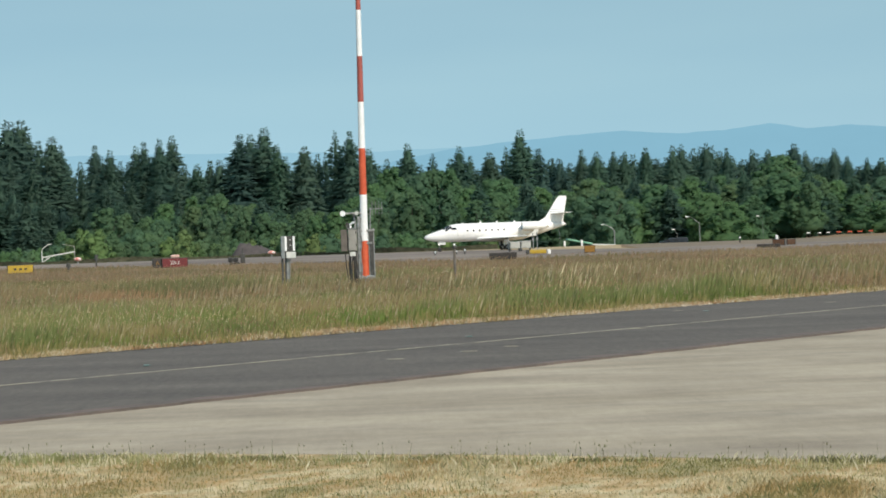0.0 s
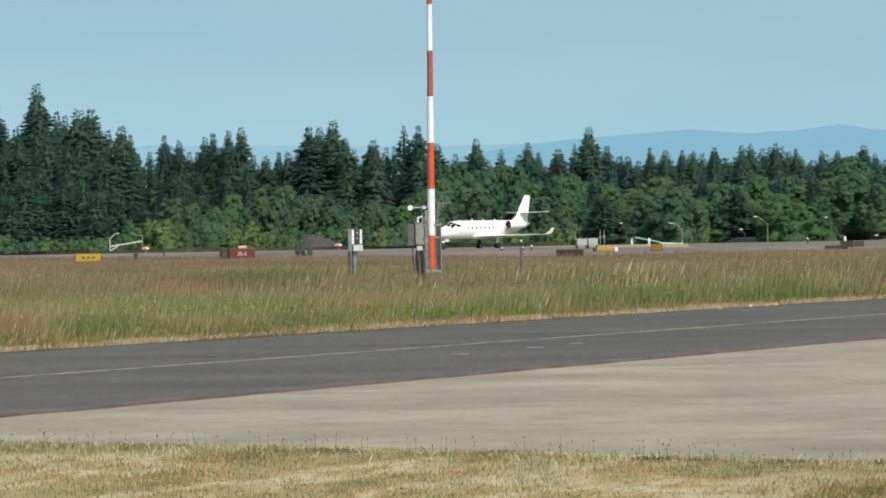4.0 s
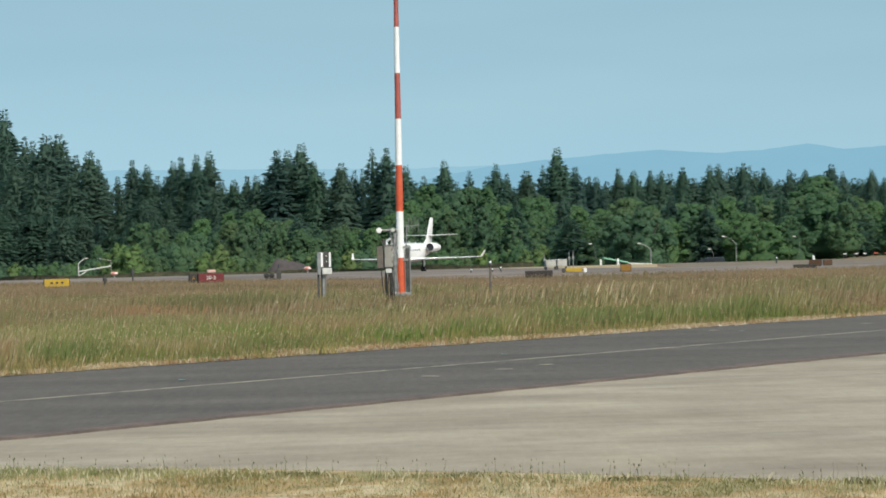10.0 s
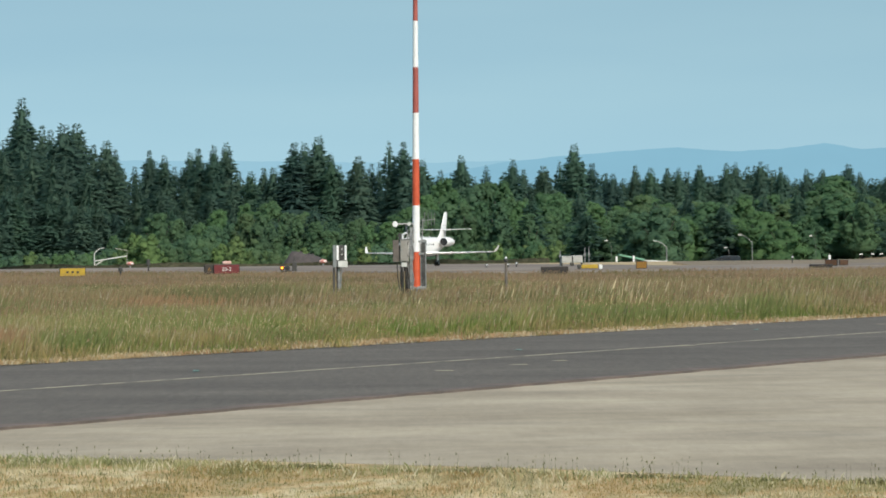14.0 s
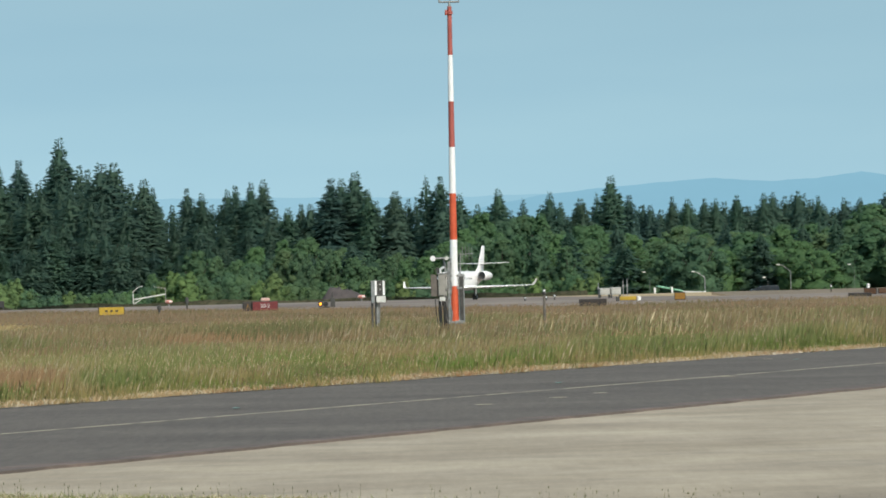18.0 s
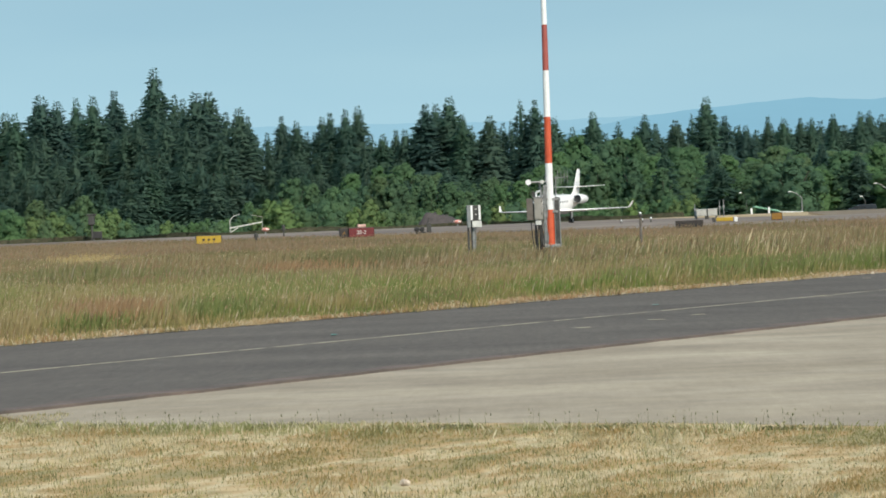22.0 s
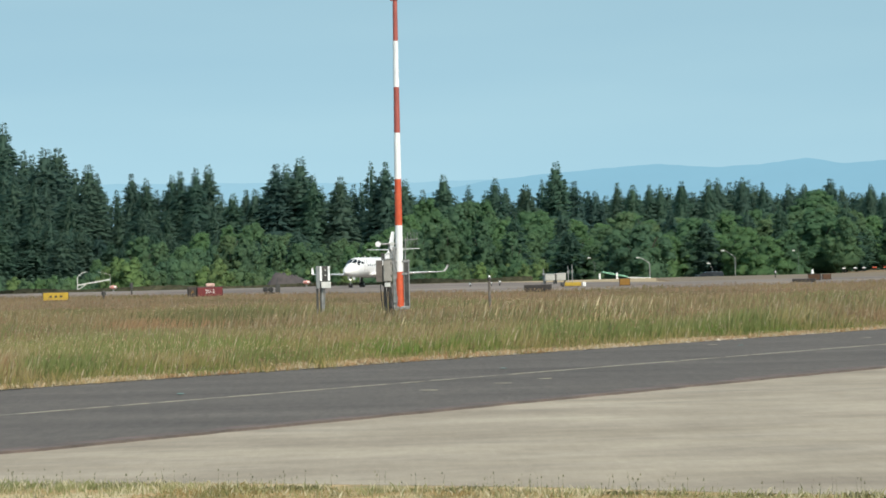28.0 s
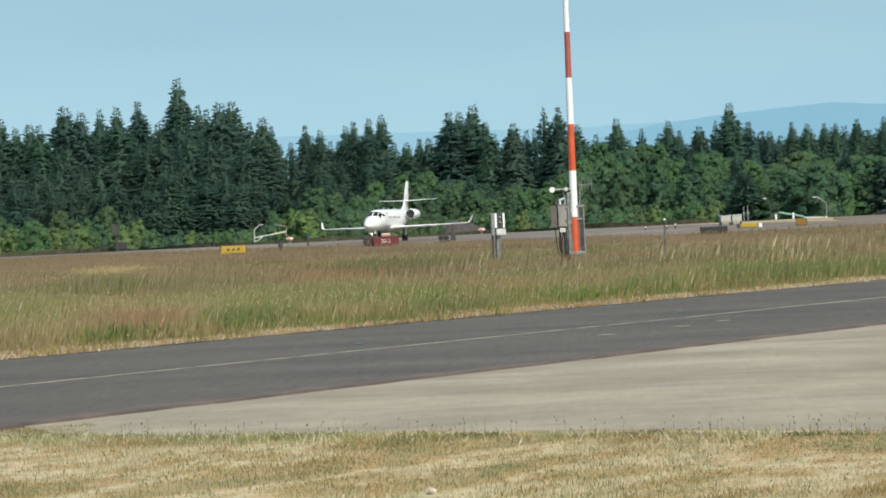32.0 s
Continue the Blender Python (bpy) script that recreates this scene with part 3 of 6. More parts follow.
def conifer(seed, height, spread, gap, fine=True):
    """A fir: tapering trunk, uneven whorls of drooping branches, each feathered with short sprays."""
    rnd = random.Random(seed)
    t = new("fir_tree")
    trunk = B()
    tube(trunk, (0, 0, -0.5), (0, 0, height * 0.985), 0.4, 0.04, 7)
    part("trunk", trunk, BARK, t)
    bulge = [rnd.uniform(0.72, 1.2) for _ in range(16)]
    lean = [rnd.uniform(-0.12, 0.12) for _ in range(16)]

    def reach_at(k):
        i = min(14.0, k * 14)
        j = int(i)
        f = i - j
        side = bulge[j] * (1 - f) + bulge[j + 1] * f
        return (spread * 1.06 * (1 - k) ** 0.86 * (0.72 + 0.28 * min(1, k * 5)) + 0.12) * side

    tris, ns = [], []
    z = height * 0.025
    while z < height * 0.985:
        k = z / height
        reach = reach_at(k) * rnd.uniform(0.82, 1.12)
        count = (9 if fine else 7) if k < 0.8 else 7
        off = rnd.uniform(0, 6.28)
        rise = 0.02 if k < 0.6 else 0.02 + (k - 0.6) * 1.3
        for i in range(count):
            if rnd.random() < gap:
                continue
            a = off + 6.283 * i / count + rnd.uniform(-0.3, 0.3)
            ln = reach * (rnd.uniform(0.6, 1.12) if rnd.random() > 0.09 else rnd.uniform(1.12, 1.42))
            ln *= 1 + lean[int(k * 15)] * math.cos(a)
            ca, sa = math.cos(a), math.sin(a)
            zb = z + rnd.uniform(-0.35, 0.35)
            size = (0.54 if fine else 0.78) * (1.0 if k < 0.8 else max(0.4, (1 - k) * 5))
            segs = max(3, min(14, int(ln / size * 2.0))) if fine else max(3, min(8, int(ln / size * 1.5)))
            for s in range(segs):
                f = 1.04 - (0.46 if fine else 0.6) * s / segs * rnd.uniform(0.8, 1.1)
                d = ln * f
                up = zb + rise * d - 0.24 * ln * f * f * (1 - k) + rnd.uniform(-0.16, 0.16)
                hand = 0.0 if s == 0 else rnd.choice((-1, 1)) * rnd.uniform(0.35, 1.0)
                le, wd = size * rnd.uniform(1.1, 2.2), size * rnd.uniform(0.5, 1.0)
                ox, oy = ca * 0.8 - sa * hand, sa * 0.8 + ca * hand
                q = math.hypot(ox, oy)
                ox, oy = ox / q, oy / q
                drop = rnd.uniform(0.05, 0.42) * (1 if k < 0.85 else -0.3)
                x, y = ca * d, sa * d
                h = wd * rnd.uniform(0.25, 0.6)
                tris.append(((x - oy * wd * 0.5, y + ox * wd * 0.5, up + h), (x + oy * wd * 0.5, y - ox * wd * 0.5, up - h), (x + ox * le, y + oy * le, up - drop * le)))
                n = Vector((ca + rnd.uniform(-0.18, 0.18), sa + rnd.uniform(-0.18, 0.18), 0.6 + rnd.uniform(-0.2, 0.2))).normalized()
                ns.append(tuple(n))
        z += height * (0.0135 if fine else 0.0235) * rnd.uniform(0.75, 1.3) * (1.0 if k < 0.75 else 0.62)
    # tiers of branches, ragged at their rims
    vs, fs, cn = [], [], []
    u, tiers = (10, 22) if fine else (8, 14)
    thin = (1.0 if gap < 0.3 else 0.5) * (1.0 if fine else 0.62)
    for j in range(tiers):
        k = 0.02 + 0.93 * j / tiers
        for rim in (True, False):
            for i in range(u):
                a = 6.283 * (i + 0.5 * (j % 2)) / u
                r = reach_at(k) * thin * (rnd.uniform(0.62, 0.95) if rim else rnd.uniform(0.42, 0.58))
                vs.append((math.cos(a) * r, math.sin(a) * r, height * (k + (rnd.uniform(-0.006, 0.006) if rim else 0.45 * 0.93 / tiers))))
                cn.append((math.cos(a), math.sin(a), 0.6))
    for j in range(2 * tiers - 1):
        for i in range(u):
            fs.append((j * u + i, j * u + (i + 1) % u, (j + 1) * u + (i + 1) % u, (j + 1) * u + i))
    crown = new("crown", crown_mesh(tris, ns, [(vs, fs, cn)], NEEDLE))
    crown.parent = t
    return t


def broadleaf(seed, height, width, leaf, material, name, cards=3000, lobes_n=60):
    """A broad-leaved tree: forked trunk, and many small clumps of leaves, narrowing upwards, with gaps."""
    rnd = random.Random(seed)
    t = new(name)
    trunk = B()
    tube(trunk, (0, 0, -0.4), (0, 0, height * 0.45), 0.025 * height, 0.016 * height, 7)
    for i in range(5):
        a = i * 1.256 + rnd.uniform(-0.3, 0.3)
        tube(trunk, (0, 0, height * rnd.uniform(0.2, 0.42)), (math.cos(a) * width * 0.25, math.sin(a) * width * 0.25, height * rnd.uniform(0.5, 0.75)), 0.012 * height, 0.004 * height, 5)
    part("trunk", trunk, BARK, t)
    lobes, core = [], []
    for i in range(lobes_n):
        k = 0.03 + 0.93 * (i + rnd.random()) / lobes_n
        prof = min(1.0, 0.45 + k * 1.6) * (1 - max(0.0, (k - 0.42) / 0.62) ** 1.7)
        a, r = i * 2.4 + rnd.uniform(-0.5, 0.5), width * 0.5 * prof * rnd.uniform(0.35, 0.92)
        rad = width * rnd.uniform(0.055, 0.12) * (1.0 if k < 0.75 else 0.8)
        lobes.append((math.cos(a) * r, math.sin(a) * r, height * k * 0.95, rad))
        core.append(lump(lobes[-1][:3], rad, 1.0, rnd, 5, 3))
    lobes = [(*q, 1.0) for q in lobes]
    for k in (0.22, 0.45, 0.66):
        r = width * 0.4 * (1.12 - k)
        lobes.append((0, 0, height * k, r * 0.96, height * 0.22 / r))
        core.append(lump((0, 0, height * k), r * 0.9, height * 0.22 / r, rnd, 10, 6))
    weights = [q[3] ** 2 * (1.0 if q[4] == 1.0 else 0.6) for q in lobes]
    tris, ns = [], []
    for x, y, z, r, tall in rnd.choices(lobes, weights, k=cards):
        d = Vector((rnd.gauss(0, 1), rnd.gauss(0, 1), rnd.gauss(0.25, 0.9))).normalized()
        c = Vector((x, y, z)) + Vector((d.x, d.y, d.z * tall)) * r * rnd.uniform(1.0, 1.15)
        c.z = max(c.z, 0.15 + rnd.random() * 0.3)
        nrm = (d + Vector((rnd.uniform(-0.8, 0.8), rnd.uniform(-0.8, 0.8), rnd.uniform(-0.5, 0.8)))).normalized()
        u = nrm.orthogonal().normalized()
        v = nrm.cross(u)
        q = rnd.uniform(0, 6.28)
        u, v = u * math.cos(q) + v * math.sin(q), v * math.cos(q) - u * math.sin(q)
        s = leaf * rnd.uniform(0.65, 1.4)
        tris.append((tuple(c - u * s - v * s * 0.55), tuple(c - u * s * 0.3 + v * s * 0.75), tuple(c + u * s)))
        n = (d * 0.4 + Vector((c.x / width, c.y / width, c.z / height - 0.15)) * 1.3 + nrm * 0.25).normalized()
        ns.append(tuple(n))
    crown = new("crown", crown_mesh(tris, ns, core, material))
    crown.parent = t
    return t


def stand(src, used, bearing, dist, scale, wide, rz):
    x, y = math.sin(radians(bearing)) * dist, math.cos(radians(bearing)) * dist
    m = Matrix.Translation((x, y, terrain(x, y))) @ pose(0, 0, 0, 0, 0, rz) @ Matrix.Diagonal((wide, wide, scale, 1))
    if id(src) not in used:
        used.add(id(src))
        src.matrix_basis = m
        return src
    ob = copy_thing(src, m)
    ob.matrix_basis = m
    return ob


used = set()
rnd = random.Random(11)
FIRS = [tagged(conifer(20 + i, 36.0, s, g), "tall dark green fir at the edge of the woods", "tree", "firs of the far woods") for i, (s, g) in enumerate(((6.4, 0.05), (5.6, 0.12), (7.2, 0.1), (5.2, 0.05), (6.8, 0.2), (6.0, 0.08)))]
SPARSE = tagged(conifer(41, 36.0, 5.0, 0.42), "thin open-crowned fir rising over the woods", "tree", "firs of the far woods")


def plant_fir(b, e, dist, src=None, wide=1.0):
    h = 1.6 + 2.1 + math.tan(radians(e)) * dist
    src = src or rnd.choice(FIRS)
    k = h / 36.0
    stand(src, used, b, dist, k, wide * (0.55 + 0.7 * k) * rnd.uniform(0.92, 1.25), rnd.uniform(0, 360))


LEFT = ((-11.47, 2.58), (-11.17, 2.38), (-10.89, 2.44), (-10.71, 2.41), (-10.19, 2.76), (-9.87, 2.64), (-9.49, 2.68), (-9.15, 2.71), (-8.72, 2.81), (-7.91, 3.23), (-7.07, 2.71), (-6.82, 2.72), (-6.23, 2.37), (-6.05, 2.2), (-5.37, 2.17), (-5.07, 2.05), (-4.55, 2.11), (-4.39, 2.2), (-4.08, 2.25), (-3.83, 2.3))
MIDDLE = ((-3.34, 1.71), (-3.07, 1.79), (-2.88, 1.79), (-2.46, 2.3), (-2.25, 2.29), (-1.97, 2.42), (-1.71, 2.06), (-1.16, 2.01), (-0.53, 2.3), (-0.24, 2.29), (0.14, 1.92), (0.93, 2.0), (1.43, 1.78), (1.97, 1.9), (2.19, 1.7), (2.59, 1.76), (2.92, 1.86), (3.21, 2.2), (3.58, 1.8))
RIGHT = ((3.86, 1.58), (4.0, 1.57), (4.44, 1.73), (4.75, 1.68), (5.09, 1.67), (5.32, 1.66), (5.74, 1.72), (6.29, 1.75), (6.47, 1.75), (6.97, 1.77), (7.37, 1.66), (7.88, 1.6), (8.21, 1.58), (8.72, 1.6), (8.94, 1.41), (9.52, 1.44), (9.78, 1.27), (10.17, 1.23), (10.45, 1.22), (10.9, 1.3), (11.4, 1.2))
crest = LEFT + MIDDLE + tuple((b, e + 0.02) for b, e in RIGHT)
for b, e in crest:
    broad = 1.2 if b in (-7.91, -7.07, -2.46, -1.97, -10.19) else 0.98
    plant_fir(b, e, 860 + rnd.uniform(-25, 25) + (160 if b > 3.7 else 0), SPARSE if b in (-0.53, 1.43, 2.92) else None, 0.8 if b in (-0.53, 1.43, 2.92) else broad * (0.8 if b > 3.7 else 1.0))
# the ranks between and behind
cb, ce = [p[0] for p in crest], [p[1] for p in crest]
b = -13.5
back = []
while b < 12.5:
    e = float(np.interp(b, cb, ce))
    far = 160 if b > 3.7 else 0
    back.append((b, e * rnd.uniform(0.78, 0.92), rnd.uniform(885, 930) + far))
    if b < -3.0:
        back.append((b + 0.05, e * rnd.uniform(0.5, 0.76), rnd.uniform(815, 855) + far))
    if b > 3.7:
        back.append((b + 0.06, e * rnd.uniform(0.86, 0.97), rnd.uniform(1120, 1180)))
    if b < -4.5:
        plant_fir(b + 0.1, e * rnd.uniform(0.3, 0.55), rnd.uniform(760, 790))
    b += rnd.uniform(0.16, 0.27)


def back_woods():
    """The ranks behind the crest trees, too many to count: one mesh of firs."""
    shapes = [conifer(30 + i, 36.0, s, 0.05, False) for i, s in enumerate((6.6, 5.8, 7.4, 6.2))]
    forms = []
    for t in shapes:
        crown = [c for c in t.children if c.name.startswith("crown")][0].data
        v = np.empty(len(crown.vertices) * 3)
        crown.vertices.foreach_get("co", v)
        forms.append((v.reshape(-1, 3), [tuple(p.vertices) for p in crown.polygons]))
    for t in shapes:
        for c in list(t.children):
            bpy.data.objects.remove(c)
        bpy.data.objects.remove(t)
    co, no, faces, o = [], [], [], 0
    for b, e, d in back:
        v, fs = rnd.choice(forms)
        k = (3.7 + math.tan(radians(e)) * d) / 36.0
        wide, a = (0.55 + 0.6 * k) * rnd.uniform(0.92, 1.25) * (1.35 if b > 3.7 else 1.0), rnd.uniform(0, 6.28)
        x, y = math.sin(radians(b)) * d, math.cos(radians(b)) * d
        u = v * (1, 1, 0)
        u = u / (np.linalg.norm(u, axis=1, keepdims=True) + 0.01)
        no.append(np.stack([u[:, 0] * math.cos(a) - u[:, 1] * math.sin(a), u[:, 0] * math.sin(a) + u[:, 1] * math.cos(a), np.full(len(u), 0.55)], 1) / 1.14)
        ca, sa = math.cos(a) * wide, math.sin(a) * wide
        co.append(np.stack([v[:, 0] * ca - v[:, 1] * sa + x, v[:, 0] * sa + v[:, 1] * ca + y, v[:, 2] * k + terrain(x, y)], 1))
        faces += [tuple(i + o for i in f) for f in fs]
        o += len(v)
    me = bpy.data.meshes.new("back_woods")
    me.from_pydata(np.concatenate(co).tolist(), [], faces)
    me.polygons.foreach_set("use_smooth", [True] * len(me.polygons))
    me.normals_split_custom_set_from_vertices(np.concatenate(no))
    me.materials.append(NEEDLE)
    tagged(new("back_woods", me), "dense dark fir woods behind the front trees", "woods", kind="stuff")


back_woods()

OAKS = [tagged(broadleaf(60 + i, 14.0, wd, 0.26, LEAF, "broadleaf_tree", 2800), "full green broad-leaved tree before the dark firs", "tree", "broad-leaved trees of the far woods") for i, wd in enumerate((9.5, 8, 10.5, 7, 8.8, 6.4))]
BUSHES = [tagged(broadleaf(80 + i, 5.0, wd, 0.14, mt, "bush", 1500, 18), lb, "bush", "bushes at the foot of the woods") for i, (wd, mt, lb) in enumerate(((6, LEAF, "green bush at the foot of the woods"), (5, LEAFBRIGHT, "bright yellow-green bush at the foot of the woods"), (7, LEAF, "green bush at the foot of the woods"), (4.5, LEAFBRIGHT, "bright yellow-green bush at the foot of the woods")))]


def plant_oak(b, e, dist, src=None):
    h = 1.6 + 2.1 + math.tan(radians(e)) * dist
    src = src or rnd.choice(OAKS)
    k = h / 14.0
    stand(src, used, b, dist, k, max(0.6, k) * rnd.uniform(0.9, 1.2) * (1.45 if b > 3.4 else 1.1), rnd.uniform(0, 360))


def plant_bush(b, e, dist):
    h = 1.6 + 2.1 + math.tan(radians(e)) * dist
    src = rnd.choice(BUSHES)
    k = max(0.3, h / 5.0)
    stand(src, used, b, dist, k, max(0.6, k) * rnd.uniform(0.9, 1.2), rnd.uniform(0, 360))


OAK_TOPS = ((-4.0, 1.0), (-3.45, 1.14), (-2.32, 0.92), (-1.7, 0.75), (-0.5, 0.86), (0.56, 1.64), (0.2, 1.3), (1.71, 1.54), (2.15, 1.1), (2.62, 1.28), (3.0, 1.0), (3.64, 1.01), (4.21, 0.9), (4.56, 1.21), (5.12, 0.96), (5.92, 1.05), (6.61, 1.14), (7.4, 0.99), (8.09, 1.14), (8.44, 1.47), (8.65, 1.12), (9.21, 0.87), (9.54, 0.8), (10.1, 0.61), (10.43, 0.45))
for b, e in OAK_TOPS:
    plant_oak(b, e, rnd.uniform(640, 690) if b < 3.4 else rnd.uniform(560, 620))
ob_, oe_ = [p[0] for p in OAK_TOPS], [p[1] for p in OAK_TOPS]
b = -5.2
while b < 11.6:
    e = float(np.interp(b, ob_, oe_))
    plant_oak(b, e * rnd.uniform(0.55, 0.95), rnd.uniform(600, 640) if b < 3.4 else rnd.uniform(530, 560))
    if b > -3.4:
        plant_oak(b + 0.15, max(e, 0.8) * rnd.uniform(0.85, 1.12), rnd.uniform(700, 740))
    if b > 3.2:
        plant_oak(b + 0.1, e * rnd.uniform(0.75, 1.0), rnd.uniform(640, 700))
    b += rnd.uniform(0.25, 0.42) if b < 3.2 else rnd.uniform(0.4, 0.62)
# single firs among the broad-leaved trees
for b, e in ((-3.7, 0.9), (-2.9, 0.75), (-2.05, 1.0), (-1.35, 0.8), (-0.75, 0.62), (-0.1, 1.0), (0.9, 1.05), (1.25, 0.8), (2.35, 1.15), (3.3, 1.2), (3.45, 0.8), (4.85, 1.0), (5.5, 1.15), (6.2, 0.95), (7.05, 1.12), (7.7, 1.2), (9.0, 0.95), (9.9, 0.8)):
    plant_fir(b, e, rnd.uniform(610, 660) if b < 3.4 else rnd.uniform(545, 580), None, 0.9)
for b, e in ((-11.6, 0.75), (-10.9, 0.6), (-10.35, 0.8), (-9.85, 0.62), (-9.45, 0.85), (-8.95, 0.5), (-6.1, 0.55), (-5.3, 0.7), (-4.8, 0.85)):
    plant_oak(b, e * 0.9, rnd.uniform(600, 640))
b = -12.8
while b < 11.5:
    e = 0.42 if b < -8.3 else (0.12 if b < -6.2 else (0.45 if b < -3.6 else 0.22))
    if b < 4 or rnd.random() < 0.5:
        plant_bush(b, e * rnd.uniform(0.5, 1.15), rnd.uniform(560, 590))
    b += rnd.uniform(0.16, 0.34)


# ---- weather mast ----
def weather_mast():
    t = empty("weather_mast", pose(0, 86, 0, 0, 0, 0), "red and white banded weather mast with instruments in tall grass", "mast")
    levels = (0.58, 1.65, 3.06, 4.47, 5.88, 7.27, 8.68, 10.17)
    rad = lambda z: 0.13 - 0.0062 * z
    for i, (a, b) in enumerate(zip(levels, levels[1:])):
        bm = B()
        tube(bm, (-0.025 + 0.008 * a, 0, a), (-0.025 + 0.008 * b, 0, b), rad(a), rad(b), 20)
        part("band", bm, (ORANGE if i < 4 else FADED) if i % 2 == 0 else BANDWHITE, t, "orange painted band" if i % 2 == 0 else "white painted band", True)
    bm = B()
    tube(bm, (0.055, 0, 9.93), (0.055, 0, 10.03), 0.1, None, 14)
    box(bm, -0.05, -0.05, 9.9, 0.08, 0.1, 0.16, 0.02)
    part("collar", bm, FADED, t, "faded red collar", True)
    # hinge frame that carries the mast
    for x, wd, ht, mt in ((-0.175, 0.1, 2.2, GALV), (0.2, 0.13, 2.02, DKSTEEL), (0.275, 0.035, 2.02, GALV), (0.12, 0.025, 1.9, GALV)):
        bm = B()
        box(bm, x, 0, 0.55, wd, 0.14, ht - 0.55, 0.008)
        part("frame_post", bm, mt, t)
    bm = B()
    box(bm, 0.02, 0, 0.5, 0.54, 0.24, 0.1, 0.01)
    box(bm, 0.0, 0.05, -0.1, 0.3, 0.2, 0.61, 0.01)
    part("foot_bar", bm, GALV, t)
    for z, wd in ((1.93, 0.56), (1.55, 0.4)):
        bm = B()
        box(bm, 0.03, -0.06, z, wd, 0.07, 0.07, 0.008)
        part("clamp", bm, GALV, t)
    bm = B()
    box(bm, -0.16, -0.1, 0.7, 0.09, 0.03, 1.7, 0.006)
    part("cable_duct", bm, GALV, t)
    bm = B()
    for k in range(8):
        tube(bm, (-0.12 + 0.03 * math.sin(k * 1.7), -0.13, 0.6 + k * 0.22), (-0.12 + 0.03 * math.sin((k + 1) * 1.7), -0.13, 0.82 + k * 0.22), 0.016, None, 6)
    part("conduit", bm, GALV, t)
    # head: cross arm, wind sensor post, red lamp, rod
    bm = B()
    tube(bm, (0, 0, 10.1), (0, 0, 10.32), 0.05, 0.03, 12)
    part("neck", bm, GALV, t)
    bm = B()
    tube(bm, (-0.32, 0, 10.31), (0.3, 0, 10.31), 0.028, None, 10)
    tube(bm, (-0.31, 0, 10.3), (-0.31, 0, 10.66), 0.03, None, 10)
    tube(bm, (0.28, 0, 10.3), (0.28, 0, 10.5), 0.022, None, 10)
    part("cross_arm", bm, GALV, t, smooth=True)
    lamp = B()
    tube(lamp, (0.28, 0, 10.47), (0.28, 0, 10.6), 0.045, 0.075, 14)
    lampb = part("lamp_base", lamp, GALV, t)
    bm = B()
    tube(bm, (0.28, 0, 10.6), (0.28, 0, 10.74), 0.06, 0.055, 14)
    ball(bm, (0.28, 0, 10.74), 0.055)
    part("lamp_glass", bm, LAMPRED, lampb, "red obstruction lamp glass", True)
    bm = B()
    tube(bm, (0.02, 0, 10.3), (0.02, 0, 11.3), 0.012, 0.004, 6)
    part("lightning_rod", bm, DKSTEEL, t)
    bm = B()
    box(bm, -0.31, 0, 10.62, 0.24, 0.1, 0.05, 0.01)
    part("sensor_body", bm, PALE, t)
    cups = new("wind_cups")
    cups.parent = t
    cups.matrix_local = pose(-0.25, 0, 10.78)
    for k in range(3):
        a = k * 2.0944
        bm = B()
        tube(bm, (0, 0, 0), (math.cos(a) * 0.17, math.sin(a) * 0.17, 0), 0.008, None, 6)
        ball(bm, (math.cos(a) * 0.18, math.sin(a) * 0.18, 0), 0.05, u=10, v=6)
        part("cup", bm, PALE, cups, smooth=True)
    bm = B()
    tube(bm, (0, 0, -0.12), (0, 0, 0.05), 0.025, 0.02, 10)
    part("hub", bm, PALE, cups)
    # yagi aerial
    bm = B()
    tube(bm, (0.14, 0, 2.6), (0.58, -0.05, 2.63), 0.012, None, 6)
    for x in (0.26, 0.36, 0.46, 0.55):
        tube(bm, (x, -0.03, 2.42 + (x - 0.2) * 0.1), (x, -0.03, 2.86 - (x - 0.2) * 0.1), 0.008, None, 6)
    part("yagi_aerial", bm, GALV, t)
    bm = B()
    tube(bm, (0.17, 0, 2.0), (0.2, 0, 2.66), 0.02, None, 8)
    part("aerial_bracket", bm, GALV, t)
    # cabinets beside the mast
    cab = B()
    box(cab, -0.37, -0.05, 1.35, 0.27, 0.34, 0.68, 0.012)
    body = part("cabinet", cab, MASTCAB, t, "grey instrument cabinet")
    bm = B()
    box(bm, -0.375, -0.235, 1.38, 0.235, 0.03, 0.62, 0.008)
    part("cabinet_door", bm, MASTCAB, body)
    for z in (1.5, 1.88):
        bm = B()
        box(bm, -0.262, -0.25, z, 0.025, 0.03, 0.07, 0.004)
        part("hinge", bm, CABLE, body)
    bm = B()
    box(bm, -0.462, -0.258, 1.66, 0.02, 0.02, 0.1, 0.004)
    part("latch", bm, GALV, body)
    bm = B()
    box(bm, -0.37, -0.06, 2.03, 0.3, 0.38, 0.025, 0.006)
    part("rain_lid", bm, GALV, body)
    bm = B()
    box(bm, -0.625, -0.02, 1.35, 0.2, 0.3, 0.66, 0.012)
    box(bm, -0.5, 0.02, 1.36, 0.08, 0.2, 0.5)
    part("second_cabinet", bm, surface("brown_cabinet_paint", (0.10, 0.088, 0.078), (0.15, 0.13, 0.115), 5, 0.6), t, "brown-grey instrument cabinet")
    bm = B()
    box(bm, -0.38, -0.12, 1.2, 0.18, 0.2, 0.13, 0.01)
    part("junction_box", bm, PALE, t, "pale grey junction box")
